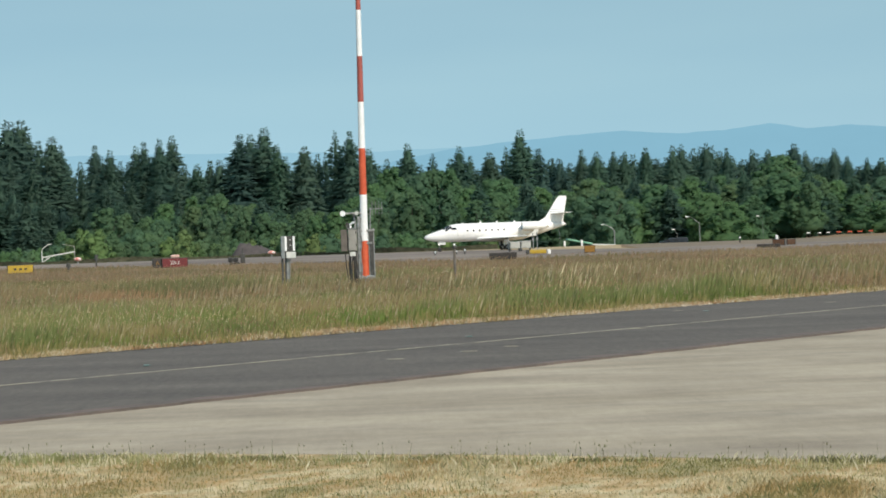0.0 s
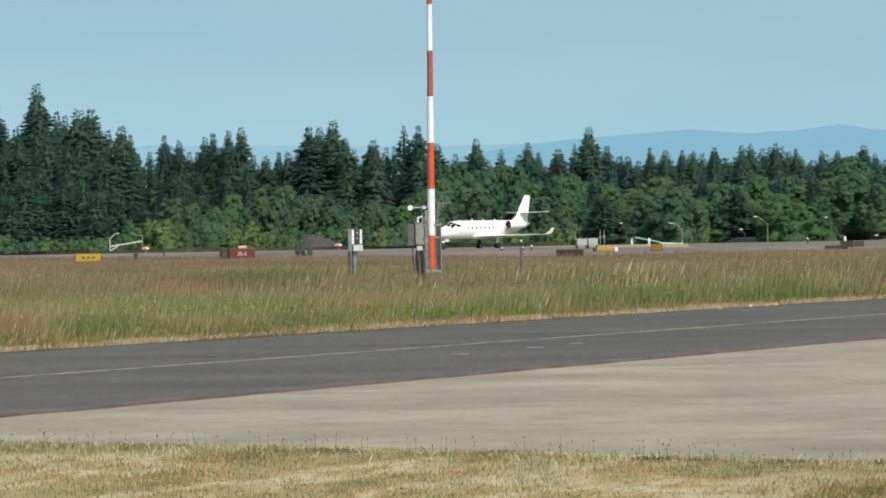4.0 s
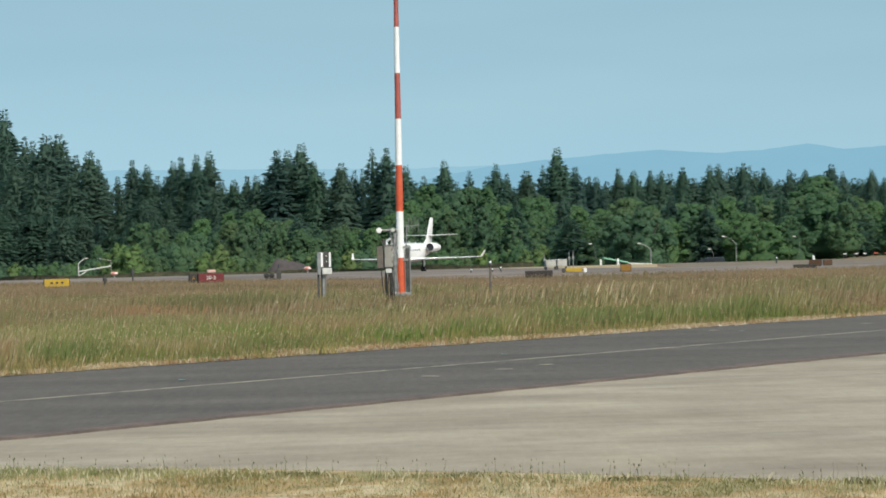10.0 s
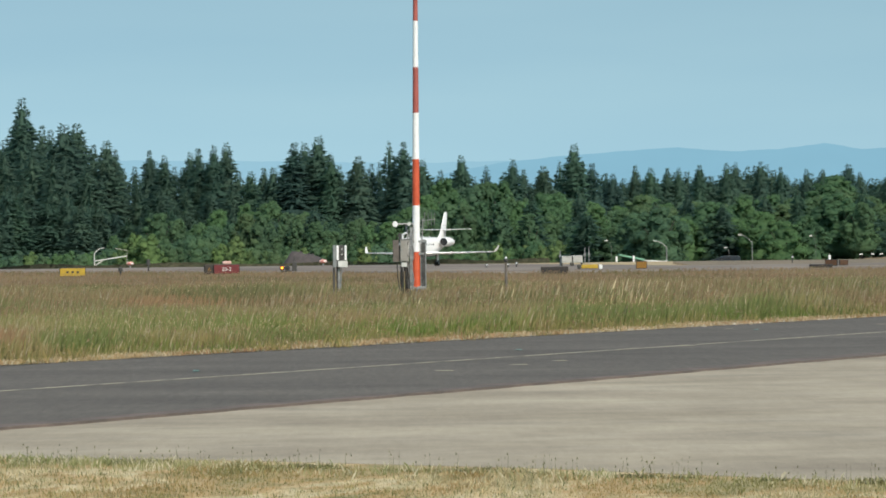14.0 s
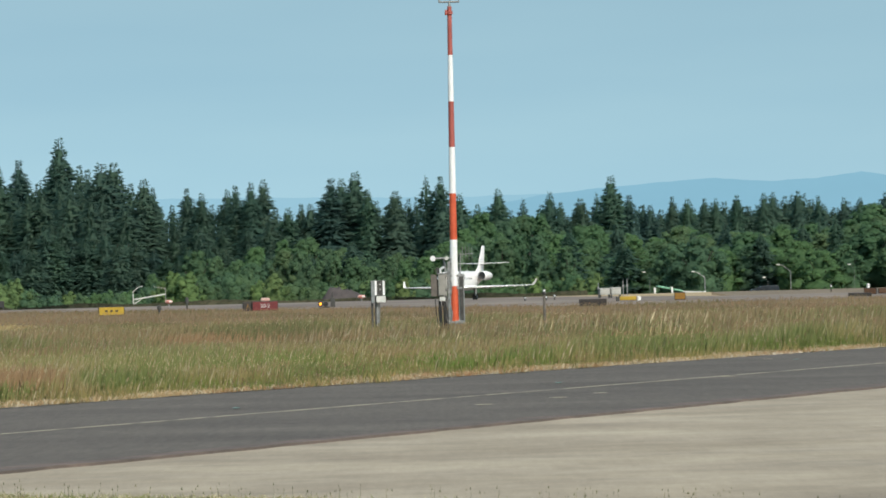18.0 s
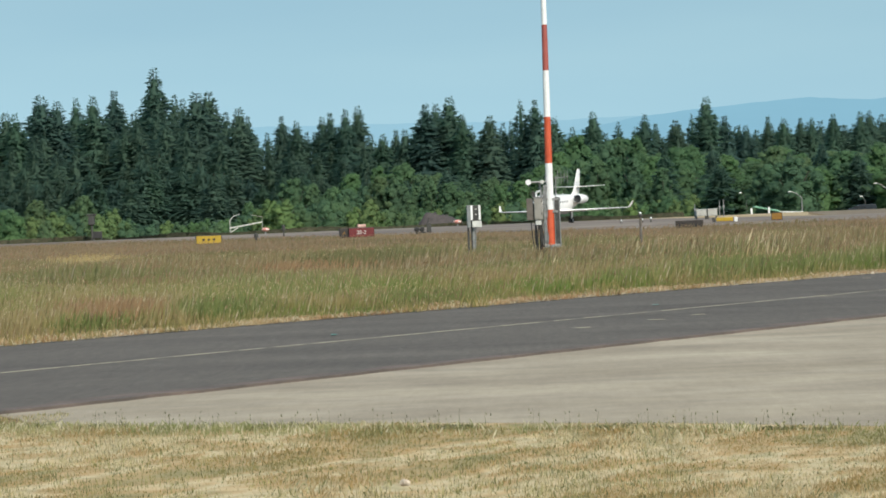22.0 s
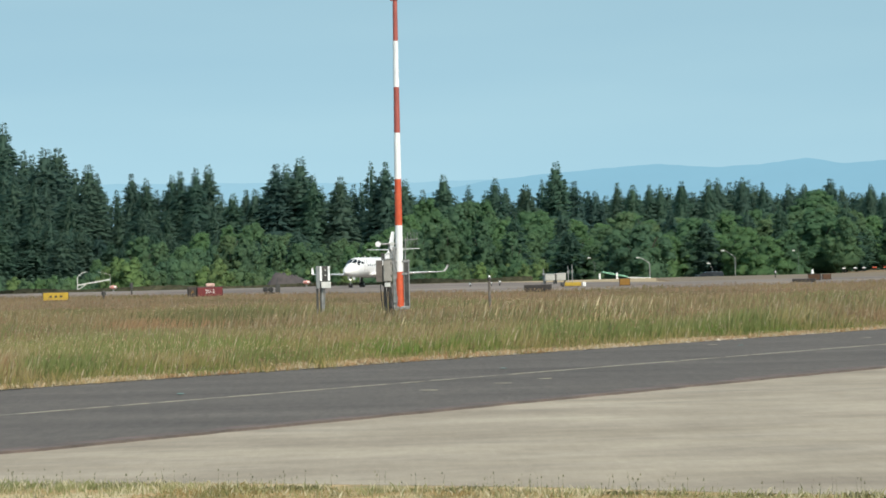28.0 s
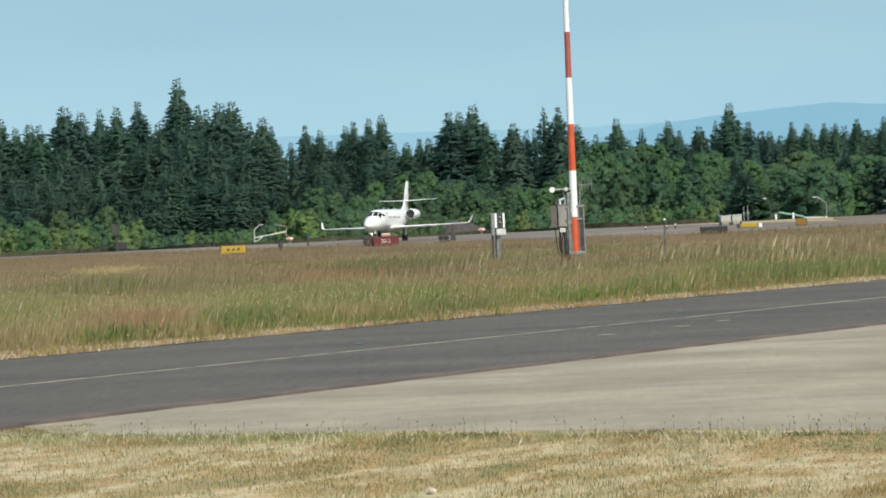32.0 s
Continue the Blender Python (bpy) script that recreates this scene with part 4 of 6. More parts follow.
    for x in (-0.46, -0.33, -0.28):
        bm = B()
        tube(bm, (x, -0.02, 0), (x, -0.02, 1.36), 0.032, None, 8)
        part("cabinet_leg", bm, DKSTEEL, t)
    bm = B()
    box(bm, -0.27, 0, 0, 0.06, 0.08, 2.35, 0.006)
    part("sensor_post", bm, GALV, t)
    # cables that hang from the cabinets to the ground
    for x0, x1, sag in ((-0.47, -0.30, 0.1), (-0.41, -0.24, -0.05), (-0.36, -0.33, 0.07), (-0.6, -0.42, 0.04), (-0.31, -0.22, -0.04)):
        bm = B()
        pts = [(x0 + (x1 - x0) * q / 8 - sag * math.sin(q / 8 * 3.14), -0.14 + 0.02 * math.sin(q * 1.9 + x0 * 9), 1.3 - 1.3 * q / 8) for q in range(9)]
        for p, q in zip(pts, pts[1:]):
            tube(bm, p, q, 0.015, None, 6)
        part("cable", bm, CABLE, t, "black hanging cable")
    # visibility sensor: arms with a white head at each end
    bm = B()
    tube(bm, (-0.62, -0.15, 2.5), (-0.1, -0.1, 2.5), 0.028, None, 8)
    tube(bm, (-0.3, -0.1, 2.3), (-0.3, -0.1, 2.5), 0.03, None, 8)
    arm = part("sensor_arm", bm, GALV, t)
    for x, r, mt in ((-0.64, 0.085, BANDWHITE), (-0.22, 0.06, PALE)):
        bm = B()
        tube(bm, (x, -0.28, 2.5), (x, -0.05, 2.51), r, r * 0.8, 14)
        part("sensor_head", bm, mt, arm, "white round sensor head", True)
    bm = B()
    tube(bm, (-0.42, -0.05, 1.95), (-0.42, -0.05, 2.18), 0.03, None, 8)
    tube(bm, (-0.42, -0.05, 2.17), (-0.3, -0.1, 2.24), 0.035, None, 8)
    ball(bm, (-0.42, -0.05, 2.17), 0.036, u=8, v=6)
    part("bent_pipe", bm, BANDWHITE, t, smooth=True)
    bm = B()
    box(bm, -0.5, 0, 2.02, 0.1, 0.1, 0.2, 0.01)
    part("dark_sensor", bm, DKSTEEL, t)
    for c in t.children:
        if c.name.split(".")[0] in ("neck", "cross_arm", "lamp_base", "lightning_rod", "sensor_body"):
            c.matrix_local = pose(0.06, 0, 0)
    return t, cups


mast, wind_cups = weather_mast()


def field_box():
    x = math.tan(radians(-1.56)) * 86
    t = empty("equipment_stand", pose(x, 86, 0, 0, 0, 6), "small grey equipment stand with black and white panels on posts", "equipment stand")
    for px, mt, wd in ((-0.18, DKSTEEL, 0.06), (-0.075, DKSTEEL, 0.05), (-0.02, GALV, 0.07)):
        bm = B()
        box(bm, px, 0.02, 0, wd, 0.09, 1.45, 0.006)
        part("post", bm, mt, t)
    bm = B()
    box(bm, -0.155, 0.0, 1.2, 0.11, 0.22, 0.68, 0.008)
    part("side_panel", bm, SIDEGREY, t, "blue-grey side panel")
    bm = B()
    box(bm, 0.035, 0.02, 1.4, 0.27, 0.14, 0.48, 0.008)
    body = part("body", bm, DKSTEEL, t, "dark equipment body")
    for px in (-0.07, 0.175):
        bm = B()
        box(bm, px, -0.08, 1.43, 0.065, 0.05, 0.44, 0.006)
        part("white_strip", bm, BANDWHITE, body, "white vertical panel")
    for pz in (1.6, 1.76):
        bm = B()
        tube(bm, (0.07, -0.1, pz), (0.07, -0.045, pz), 0.02, None, 10)
        part("dot", bm, PALE, body)
    bm = B()
    box(bm, 0.08, -0.06, 1.21, 0.29, 0.2, 0.19, 0.01)
    part("lower_box", bm, PALE, t, "pale grey lower box")
    bm = B()
    tube(bm, (0.0, -0.02, 0.3), (0.05, -0.05, 1.22), 0.02, None, 6)
    part("conduit", bm, GALV, t)


field_box()


def stake(bearing, dist, top):
    x, y = math.sin(radians(bearing)) * dist, math.cos(radians(bearing)) * dist
    t = empty("marker_stake", pose(x, y, 0), "weathered grey stake with a small lamp head in tall grass", "stake")
    bm = B()
    tube(bm, (0, 0, -0.1), (0, 0, top - 0.12), 0.045, 0.04, 8)
    part("pole", bm, STAKEGREY, t)
    bm = B()
    ball(bm, (0, 0, top - 0.06), 0.07, 1, 1, 0.9, 10, 7)
    part("head", bm, DKSTEEL, t, smooth=True)
    bm = B()
    ball(bm, (0.0, 0, top + 0.015), 0.04, u=8, v=6)
    part("cap", bm, BANDWHITE, t, smooth=True)


stake(1.81, 86, 1.42)


# ---- signs and airfield furniture ----
def lettering(text, size, parent, m, material):
    cu = bpy.data.curves.new("lettering", "FONT")
    cu.body, cu.size, cu.align_x, cu.align_y, cu.extrude = text, size, "CENTER", "CENTER", 0.01
    tmp = bpy.data.objects.new("lettering", cu)
    scene.collection.objects.link(tmp)
    me = bpy.data.meshes.new_from_object(tmp.evaluated_get(bpy.context.evaluated_depsgraph_get()))
    bpy.data.objects.remove(tmp)
    me.materials.clear()
    me.materials.append(material)
    ob = new("lettering", me)
    ob.parent = parent
    ob.matrix_local = m
    return ob


def airfield_sign(bearing, dist, wd, ht, foot, face, label, turn=0.0, side=0.35, text=None, bars=0, lamp=False):
    x, y = math.sin(radians(bearing)) * dist, math.cos(radians(bearing)) * dist
    t = empty("airfield_sign", pose(x, y, 0, 0, 0, -bearing + turn), label, "sign")
    bm = B()
    box(bm, 0, 0, foot, wd, side, ht, 0.03)
    part("housing", bm, SIGNBACK, t)
    bm = B()
    box(bm, 0, -side / 2 - 0.012, foot + 0.05, wd - 0.1, 0.02, ht - 0.1, 0.006)
    panel = part("face", bm, face, t)
    for k in (-0.38, 0.38):
        bm = B()
        tube(bm, (wd * k, 0, -0.05), (wd * k, 0, foot + 0.02), 0.04, None, 8)
        part("leg", bm, GALV, t)
    if text:
        lettering(text, ht * 0.55, panel, pose(0, -side / 2 - 0.028, foot + ht * 0.5, 90, 0, 0), PALE if len(text) > 1 else SIGNORG)
    for i in range(bars):
        bm = B()
        box(bm, wd * (-0.2 + 0.2 * i), -side / 2 - 0.03, foot + ht * 0.4, wd * 0.1, 0.012, ht * 0.22, 0.004)
        part("bar", bm, SIGNBACK, panel)
    if lamp:
        bm = B()
        box(bm, 0.05, 0, foot + ht, 0.75, 0.3, 0.27, 0.09)
        part("top_box", bm, surface("pale_pink_box", (0.5, 0.3, 0.26), (0.62, 0.42, 0.37), 4, 0.6), t, "pale pinkish box on the sign")
    return t


airfield_sign(-3.853, 238, 2.2, 0.82, 0.06, SIGNRED, "red runway sign with white numerals and dark housing", 8, 0.4, "20-2", 0, True)
airfield_sign(-4.205, 238, 0.78, 0.8, 0.06, SIGNBACK, "black taxiway location sign with a yellow letter beside the red one", 8, 0.4, "A")
airfield_sign(-6.94, 236, 2.15, 0.74, 0.02, SIGNYEL, "yellow taxiway direction sign with black marks", 4, 0.45, None, 3)
airfield_sign(2.79, 200, 1.95, 0.5, 0.06, SIGNBACK, "dark brown back of an airfield sign in grass", 0, 0.4)
airfield_sign(4.55, 252, 0.98, 0.66, 0.02, SIGNORG, "orange-yellow taxiway sign at the pavement edge", 0, 0.35)
airfield_sign(8.15, 232, 1.9, 0.3, 0.05, SIGNBACK, "low dark airfield sign back", 0, 0.35)
airfield_sign(8.36, 250, 1.1, 0.55, 0.1, RUST, "rusty brown airfield sign back", -12, 0.35)
airfield_sign(8.6, 256, 0.8, 0.5, 0.1, RUST, "rusty brown small sign back", 10, 0.35)
airfield_sign(-9.16, 415, 1.35, 1.0, 0.35, DARK, "black square sign back beyond the pavement", 0, 0.5)


def post_light(bearing, dist, h, r, material, label, head=None):
    x, y = math.sin(radians(bearing)) * dist, math.cos(radians(bearing)) * dist
    t = empty("edge_light", pose(x, y, terrain(x, y)), label, "airfield light")
    bm = B()
    tube(bm, (0, 0, -0.1), (0, 0, h * 0.62), r * 0.45, None, 8)
    part("stem", bm, DKSTEEL, t)
    bm = B()
    tube(bm, (0, 0, h * 0.55), (0, 0, h * 0.9), r, r * 0.9, 12)
    ball(bm, (0, 0, h * 0.9), r * 0.88, 1, 1, 0.6, 12, 7)
    part("head", bm, material, t, smooth=True)
    if head:
        bm = B()
        tube(bm, (0, -r * 0.8, h * 0.75), (0, -r * 1.15, h * 0.75), r * 0.6, r * 0.55, 10)
        part("lens", bm, head, t)
    return t


for b, d, h, r in ((-5.98, 236, 0.75, 0.2), (-5.42, 300, 1.35, 0.2), (2.02, 300, 0.6, 0.16), (1.85, 300, 0.45, 0.14), (1.42, 300, 0.42, 0.16), (7.58, 330, 0.9, 0.16)):
    post_light(b, d, h, r, DKSTEEL, "dark airfield light on a short stem", BANDWHITE if b > 0 else None)
post_light(8.32, 262, 1.05, 0.13, SIGNWHITE, "white-topped airfield light behind the brown signs")
for b, d in ((-5.785, 418), (-1.895, 418)):
    x, y = math.sin(radians(b)) * d, math.cos(radians(b)) * d
    t = empty("marker_ball", pose(x, y, terrain(x, y)), "red and white marker on the far side of the pavement", "marker")
    bm = B()
    ball(bm, (0, 0, 0.62), 0.47, 1.25, 0.8, 0.6, 16, 9)
    part("dome", bm, surface("faded_red_paint", (0.58, 0.2, 0.17), (0.74, 0.5, 0.46), 2.0, 0.5), t, smooth=True)
    bm = B()
    tube(bm, (0, 0, -0.1), (0, 0, 0.5), 0.12, None, 8)
    part("stem", bm, GALV, t)
    bm = B()
    box(bm, 0.28, -0.26, 0.52, 0.4, 0.2, 0.22, 0.06)
    part("white_patch", bm, SIGNWHITE, t)


def signal_post():
    b, d = -9.27, 425
    x, y = math.sin(radians(b)) * d, math.cos(radians(b)) * d
    t = empty("signal_post", pose(x, y, terrain(x, y)) @ Matrix.Diagonal((1.3, 1.3, 1.35, 1)), "dark signal post with boxes at the far pavement edge", "signal post")
    bm = B()
    tube(bm, (0, 0, -0.1), (0, 0, 2.6), 0.12, 0.1, 8)
    part("pole", bm, DKSTEEL, t)
    bm = B()
    box(bm, 0, 0, 1.75, 0.7, 0.5, 0.95, 0.06)
    part("signal_head", bm, DKSTEEL, t)
    bm = B()
    box(bm, 0, 0, 2.75, 1.1, 0.4, 0.2, 0.05)
    part("visor", bm, DKSTEEL, t)


signal_post()


def guard_light():
    d = 252
    b = -2.535
    x, y = math.sin(radians(b)) * d, math.cos(radians(b)) * d
    t = empty("guard_light", pose(x, y, 0, 0, 0, 2) @ Matrix.Diagonal((0.84, 0.84, 0.84, 1)), "dark runway guard light with amber lamps on a low frame", "airfield light")
    bm = B()
    box(bm, 0.3, 0, 0.2, 0.5, 0.4, 1.0, 0.05)
    part("housing", bm, DKSTEEL, t)
    bm = B()
    box(bm, -0.55, 0, 0.1, 1.1, 0.3, 0.16, 0.03)
    part("frame", bm, DKSTEEL, t)
    for px in (-1.0, -0.45):
        bm = B()
        tube(bm, (px, 0.18, 0.55), (px, -0.18, 0.55), 0.3, 0.27, 16)
        part("visor", bm, DKSTEEL, t, smooth=True)
    bm = B()
    tube(bm, (0.25, 0, 1.1), (0.3, 0, 1.75), 0.07, 0.05, 8)
    part("stem", bm, DKSTEEL, t)
    for px in (-1.0, -0.2, 0.4):
        bm = B()
        tube(bm, (px, 0, -0.05), (px, 0, 0.3), 0.05, None, 8)
        part("leg", bm, DKSTEEL, t)
    # each lamp turns in its visor: one face glows, the other is dark
    lamps = []
    for px in (-1.0, -0.45):
        lamp = new("turning_lamp")
        lamp.parent = t
        lamp.matrix_local = pose(px, -0.02, 0.55)
        bm = B()
        tube(bm, (0, -0.24, 0), (0, -0.02, 0), 0.13, 0.15, 14)
        part("glowing_face", bm, LAMPAMBER, lamp, "amber glowing lamp face")
        bm = B()
        tube(bm, (0, 0.24, 0), (0, -0.015, 0), 0.2, 0.22, 14)
        part("dark_face", bm, DARK, lamp)
        lamps.append((lamp, px))
    return lamps


guard_lamps = guard_light()


def street_lamp(bearing, dist, h, reach, label, slim=1.0):
    x, y = math.sin(radians(bearing)) * dist, math.cos(radians(bearing)) * dist
    z = terrain(x, y)
    t = empty("street_lamp", pose(x, y, z), label, "street lamp")
    h -= z
    bm = B()
    tube(bm, (0, 0, -0.2), (0, 0, h * 0.82), 0.12 * slim, 0.09 * slim, 10)
    part("pole", bm, GALV, t)
    bm = B()
    pts = [(reach * k, 0, h * 0.8 + h * 0.2 * math.sin(k * 1.57)) for k in (0, 0.2, 0.45, 0.7, 1.0)]
    for a, c in zip(pts, pts[1:]):
        tube(bm, a, c, 0.075 * slim, 0.06 * slim, 8)
    arm = part("arm", bm, GALV, t)
    bm = B()
    box(bm, pts[-1][0], 0, pts[-1][2] - 0.1, 0.55, 0.3, 0.15, 0.05)
    part("lamp_head", bm, PALE if slim == 1.0 else SIGNWHITE, arm)


street_lamp(5.06, 460, 3.2, -1.9, "pale street lamp with a curved arm before the trees")
street_lamp(6.78, 460, 4.0, -2.0, "pale street lamp with a curved arm before the trees", 0.65)
street_lamp(3.95, 470, 3.4, -0.9, "pale street lamp half hidden among trees", 0.2)
street_lamp(8.05, 520, 4.0, -0.9, "pale street lamp half hidden among trees", 0.2)
street_lamp(6.32, 460, 2.0, -0.6, "short pale lamp before the trees", 0.25)


def white_frame():
    """White frame like a jib: two bowed lamp arms over a slanting boom."""
    d = 500
    x, y = math.sin(radians(-6.2)) * d, math.cos(radians(-6.2)) * d
    z = terrain(x, y)
    t = empty("barrier_frame", pose(x, y, 0, 0, 0, 6), "white tubular barrier frame with curved posts at the wood's edge", "barrier")
    bm = B()
    tube(bm, (-2.6, 0, z - 0.2), (-2.6, 0, 2.3), 0.085, None, 8)
    tube(bm, (-2.6, 0, 2.3), (-1.7, 0, 3.1), 0.07, None, 8)
    tube(bm, (-1.7, 0, 3.1), (-0.9, 0, 3.25), 0.06, None, 8)
    part("curved_post", bm, PALE, t, smooth=True)
    bm = B()
    tube(bm, (3.1, 0, z - 0.2), (3.1, 0, 2.7), 0.045, None, 8)
    tube(bm, (3.1, 0, 2.7), (1.0, 0, 3.15), 0.04, None, 8)
    part("rear_post", bm, CABGREY, t, smooth=True)
    for i in range(6):
        bm = B()
        a, c = -2.5 + i * 0.93, -1.6 + i * 0.93
        box(bm, 0, 0, -0.1, 0.94, 0.12, 0.22, 0.03, Matrix.Translation(((a + c) / 2, 0, 1.0 + i * 0.14)) @ pose(0, 0, 0, 0, -8.5, 0))
        part("boom_panel", bm, PALE, t)
    bm = B()
    tube(bm, (-2.6, 0, 0.1), (-1.2, 0, 0.95), 0.09, None, 8)
    part("brace", bm, PALE, t)


white_frame()


def cabinets():
    """Grey equipment cabinets with masts beyond the runway."""
    d = 315
    x, y = math.sin(radians(3.1)) * d, math.cos(radians(3.1)) * d
    for dx, wd, ht in ((-0.38, 1.12, 0.7), (0.84, 1.08, 0.74)):
        t = empty("equipment_cabinet", pose(x + dx, y, 0.02, 0, 0, 5), "grey equipment cabinet on low legs beside the runway", "cabinet", "runway cabinets")
        bm = B()
        box(bm, 0, 0, 0.35, wd, 0.9, ht, 0.03)
        body = part("body", bm, CABGREY, t)
        for k in (-0.25, 0.25):
            bm = B()
            box(bm, wd * k, -0.46, 0.42, wd * 0.46, 0.03, ht - 0.15, 0.01)
            part("door", bm, CABGREY, body)
        bm = B()
        box(bm, 0, 0, 0.35 + ht, wd + 0.12, 1.0, 0.06, 0.02)
        part("lid", bm, PALE, body)
        for kx in (-0.45, 0.45):
            bm = B()
            box(bm, wd * kx, 0, 0, 0.1, 0.7, 0.37)
            part("leg", bm, DKSTEEL, t)
    for dx, ht in ((-1.05, 1.7), (1.7, 2.0), (2.15, 2.1)):
        t = empty("antenna_mast", pose(x + dx, y, 0.02), "thin grey mast beside the equipment cabinets", "mast", "masts by the cabinets")
        bm = B()
        tube(bm, (0, 0, -0.05), (0, 0, ht), 0.06, 0.045, 8)
        part("pole", bm, GALV, t)
        bm = B()
        box(bm, 0, 0, ht * 0.55, 0.22, 0.16, 0.3, 0.02)
        part("box", bm, GALV, t)
    t = empty("yellow_barrier", pose(15.57, 254.5, 0.02), "low yellow barrier lying at the pavement edge", "barrier")
    bm = B()
    box(bm, 0, 0, 0.05, 1.5, 0.4, 0.36, 0.06)
    part("bar", bm, SIGNYEL, t)
    for k in (-0.95, 1.0):
        bm = B()
        box(bm, k, 0, -0.02, 0.3, 0.5, 0.42, 0.05)
        part("foot", bm, DKSTEEL if k < 0 else SIGNWHITE, t)


cabinets()


def green_shelter():
    d = 430
    x, y = math.sin(radians(4.45)) * d, math.cos(radians(4.45)) * d
    z = terrain(x, y)
    t = empty("green_shelter", pose(x, y, z, 0, 0, 4), "low green sheet-roofed shelter with white end posts beyond the runway", "shelter")
    # the green sheet slopes down to a low pale one
    bm = B()
    box(bm, 0, 0, -0.13, 3.9, 2.0, 0.26, 0.05, pose(-0.8, 0, 1.05, 0, 12, 0))
    part("roof", bm, COPPER, t)
    bm = B()
    box(bm, 0, 0.2, -0.12, 3.6, 1.5, 0.24, 0.05, pose(2.9, 0, 0.42, 0, 3, 0))
    part("pale_sheet", bm, PALE, t)
    for k, ht in ((-3.2, 1.25), (-0.57, 1.3), (4.4, 0.5)):
        bm = B()
        box(bm, k, -1.0, -0.2, 0.3, 0.3, ht + 0.2, 0.06)
        part("post", bm, SIGNWHITE, t)


green_shelter()


def barricades():
    for i, (b, mt) in enumerate(((8.95, SIGNWHITE), (9.18, SIGNWHITE), (9.35, SIGNWHITE), (9.56, ORANGE), (9.78, ORANGE), (9.98, ORANGE), (10.2, ORANGE))):
        d = 520
        x, y = math.sin(radians(b)) * d, math.cos(radians(b)) * d
        t = empty("road_barricade", pose(x, y, 0, 0, 0, -b), "orange barricade on dark legs along the far road" if i > 2 else "white barricade on dark legs along the far road", "barricade", "barricades on the far road")
        bm = B()
        box(bm, 0, 0, 0.42, 0.85 if i > 2 else 0.62, 0.2, 0.2, 0.04)
        part("board", bm, mt, t)
        for k in (-0.25, 0.25):
            bm = B()
            box(bm, k, 0, -0.05, 0.08, 0.2, 0.48)
            part("leg", bm, DKSTEEL, t)


barricades()


def soil_mound():
    """A long heap of dark soil, steep at one end."""
    d = 470
    bm = B()
    n, m = 26, 9
    grid = []
    for i in range(n + 1):
        b = MOUND[0] + (MOUND[1] - MOUND[0]) * i / n
        top = float(np.interp(b, (-2.8, -2.72, -2.54, -2.26, -1.97, -1.72, -1.3), (0.0, 2.0, 4.4, 4.1, 3.4, 2.3, 0.0))) + 0.02
        x0 = math.sin(radians(b)) * d
        row = []
        for j in range(m + 1):
            s = j / m * 2 - 1
            h = top * (1 - s * s) * (1 + 0.16 * noise.noise(Vector((i * 0.7, j * 0.8, 3))))
            row.append(bm.verts.new((x0, d + s * 3.2, terrain(x0, d) - 0.1 + h)))
        grid.append(row)
    for a, c in zip(grid, grid[1:]):
        for j in range(m):
            bm.faces.new((a[j], a[j + 1], c[j + 1], c[j]))
    mt = surface("dark_soil", (0.046, 0.041, 0.043), (0.078, 0.068, 0.068), 0.9, 0.95, bump=0.6, bump_scale=6)
    tagged(finish("soil_mound", bm, mt, smooth=True), "low heap of dark brown soil before the trees", "mound")


MOUND = (-2.8, -1.3)
soil_mound()


# ---- aircraft ----
def ellipse(x, zc, ry, rz, n=28, sq=2.2):
    out = []
    for i in range(n):
        a = 6.28318 * i / n
        c, s = math.cos(a), math.sin(a)
        out.append((x, ry * math.copysign(abs(c) ** (2 / sq), c), zc + rz * math.copysign(abs(s) ** (2 / sq), s)))
    return out


def foil(le, chord, thick, upright=False, n=9):
    """A closed wing section from its leading edge point, chord running aft."""
    up, lo = [], []
    for i in range(n + 1):
        k = (1 - math.cos(math.pi * i / n)) / 2
        h = thick * chord * 2.6 * (0.2969 * math.sqrt(k) - 0.126 * k - 0.3516 * k * k + 0.2843 * k ** 3 - 0.1015 * k ** 4) * 1.9
        up.append((k, h))
        lo.append((k, -h * 0.75 if not upright else -h))
    pts = up + lo[-2:0:-1]
    x, y, z = le
    return [(x - k * chord, y + h, z) if upright else (x - k * chord, y, z + h) for k, h in pts]


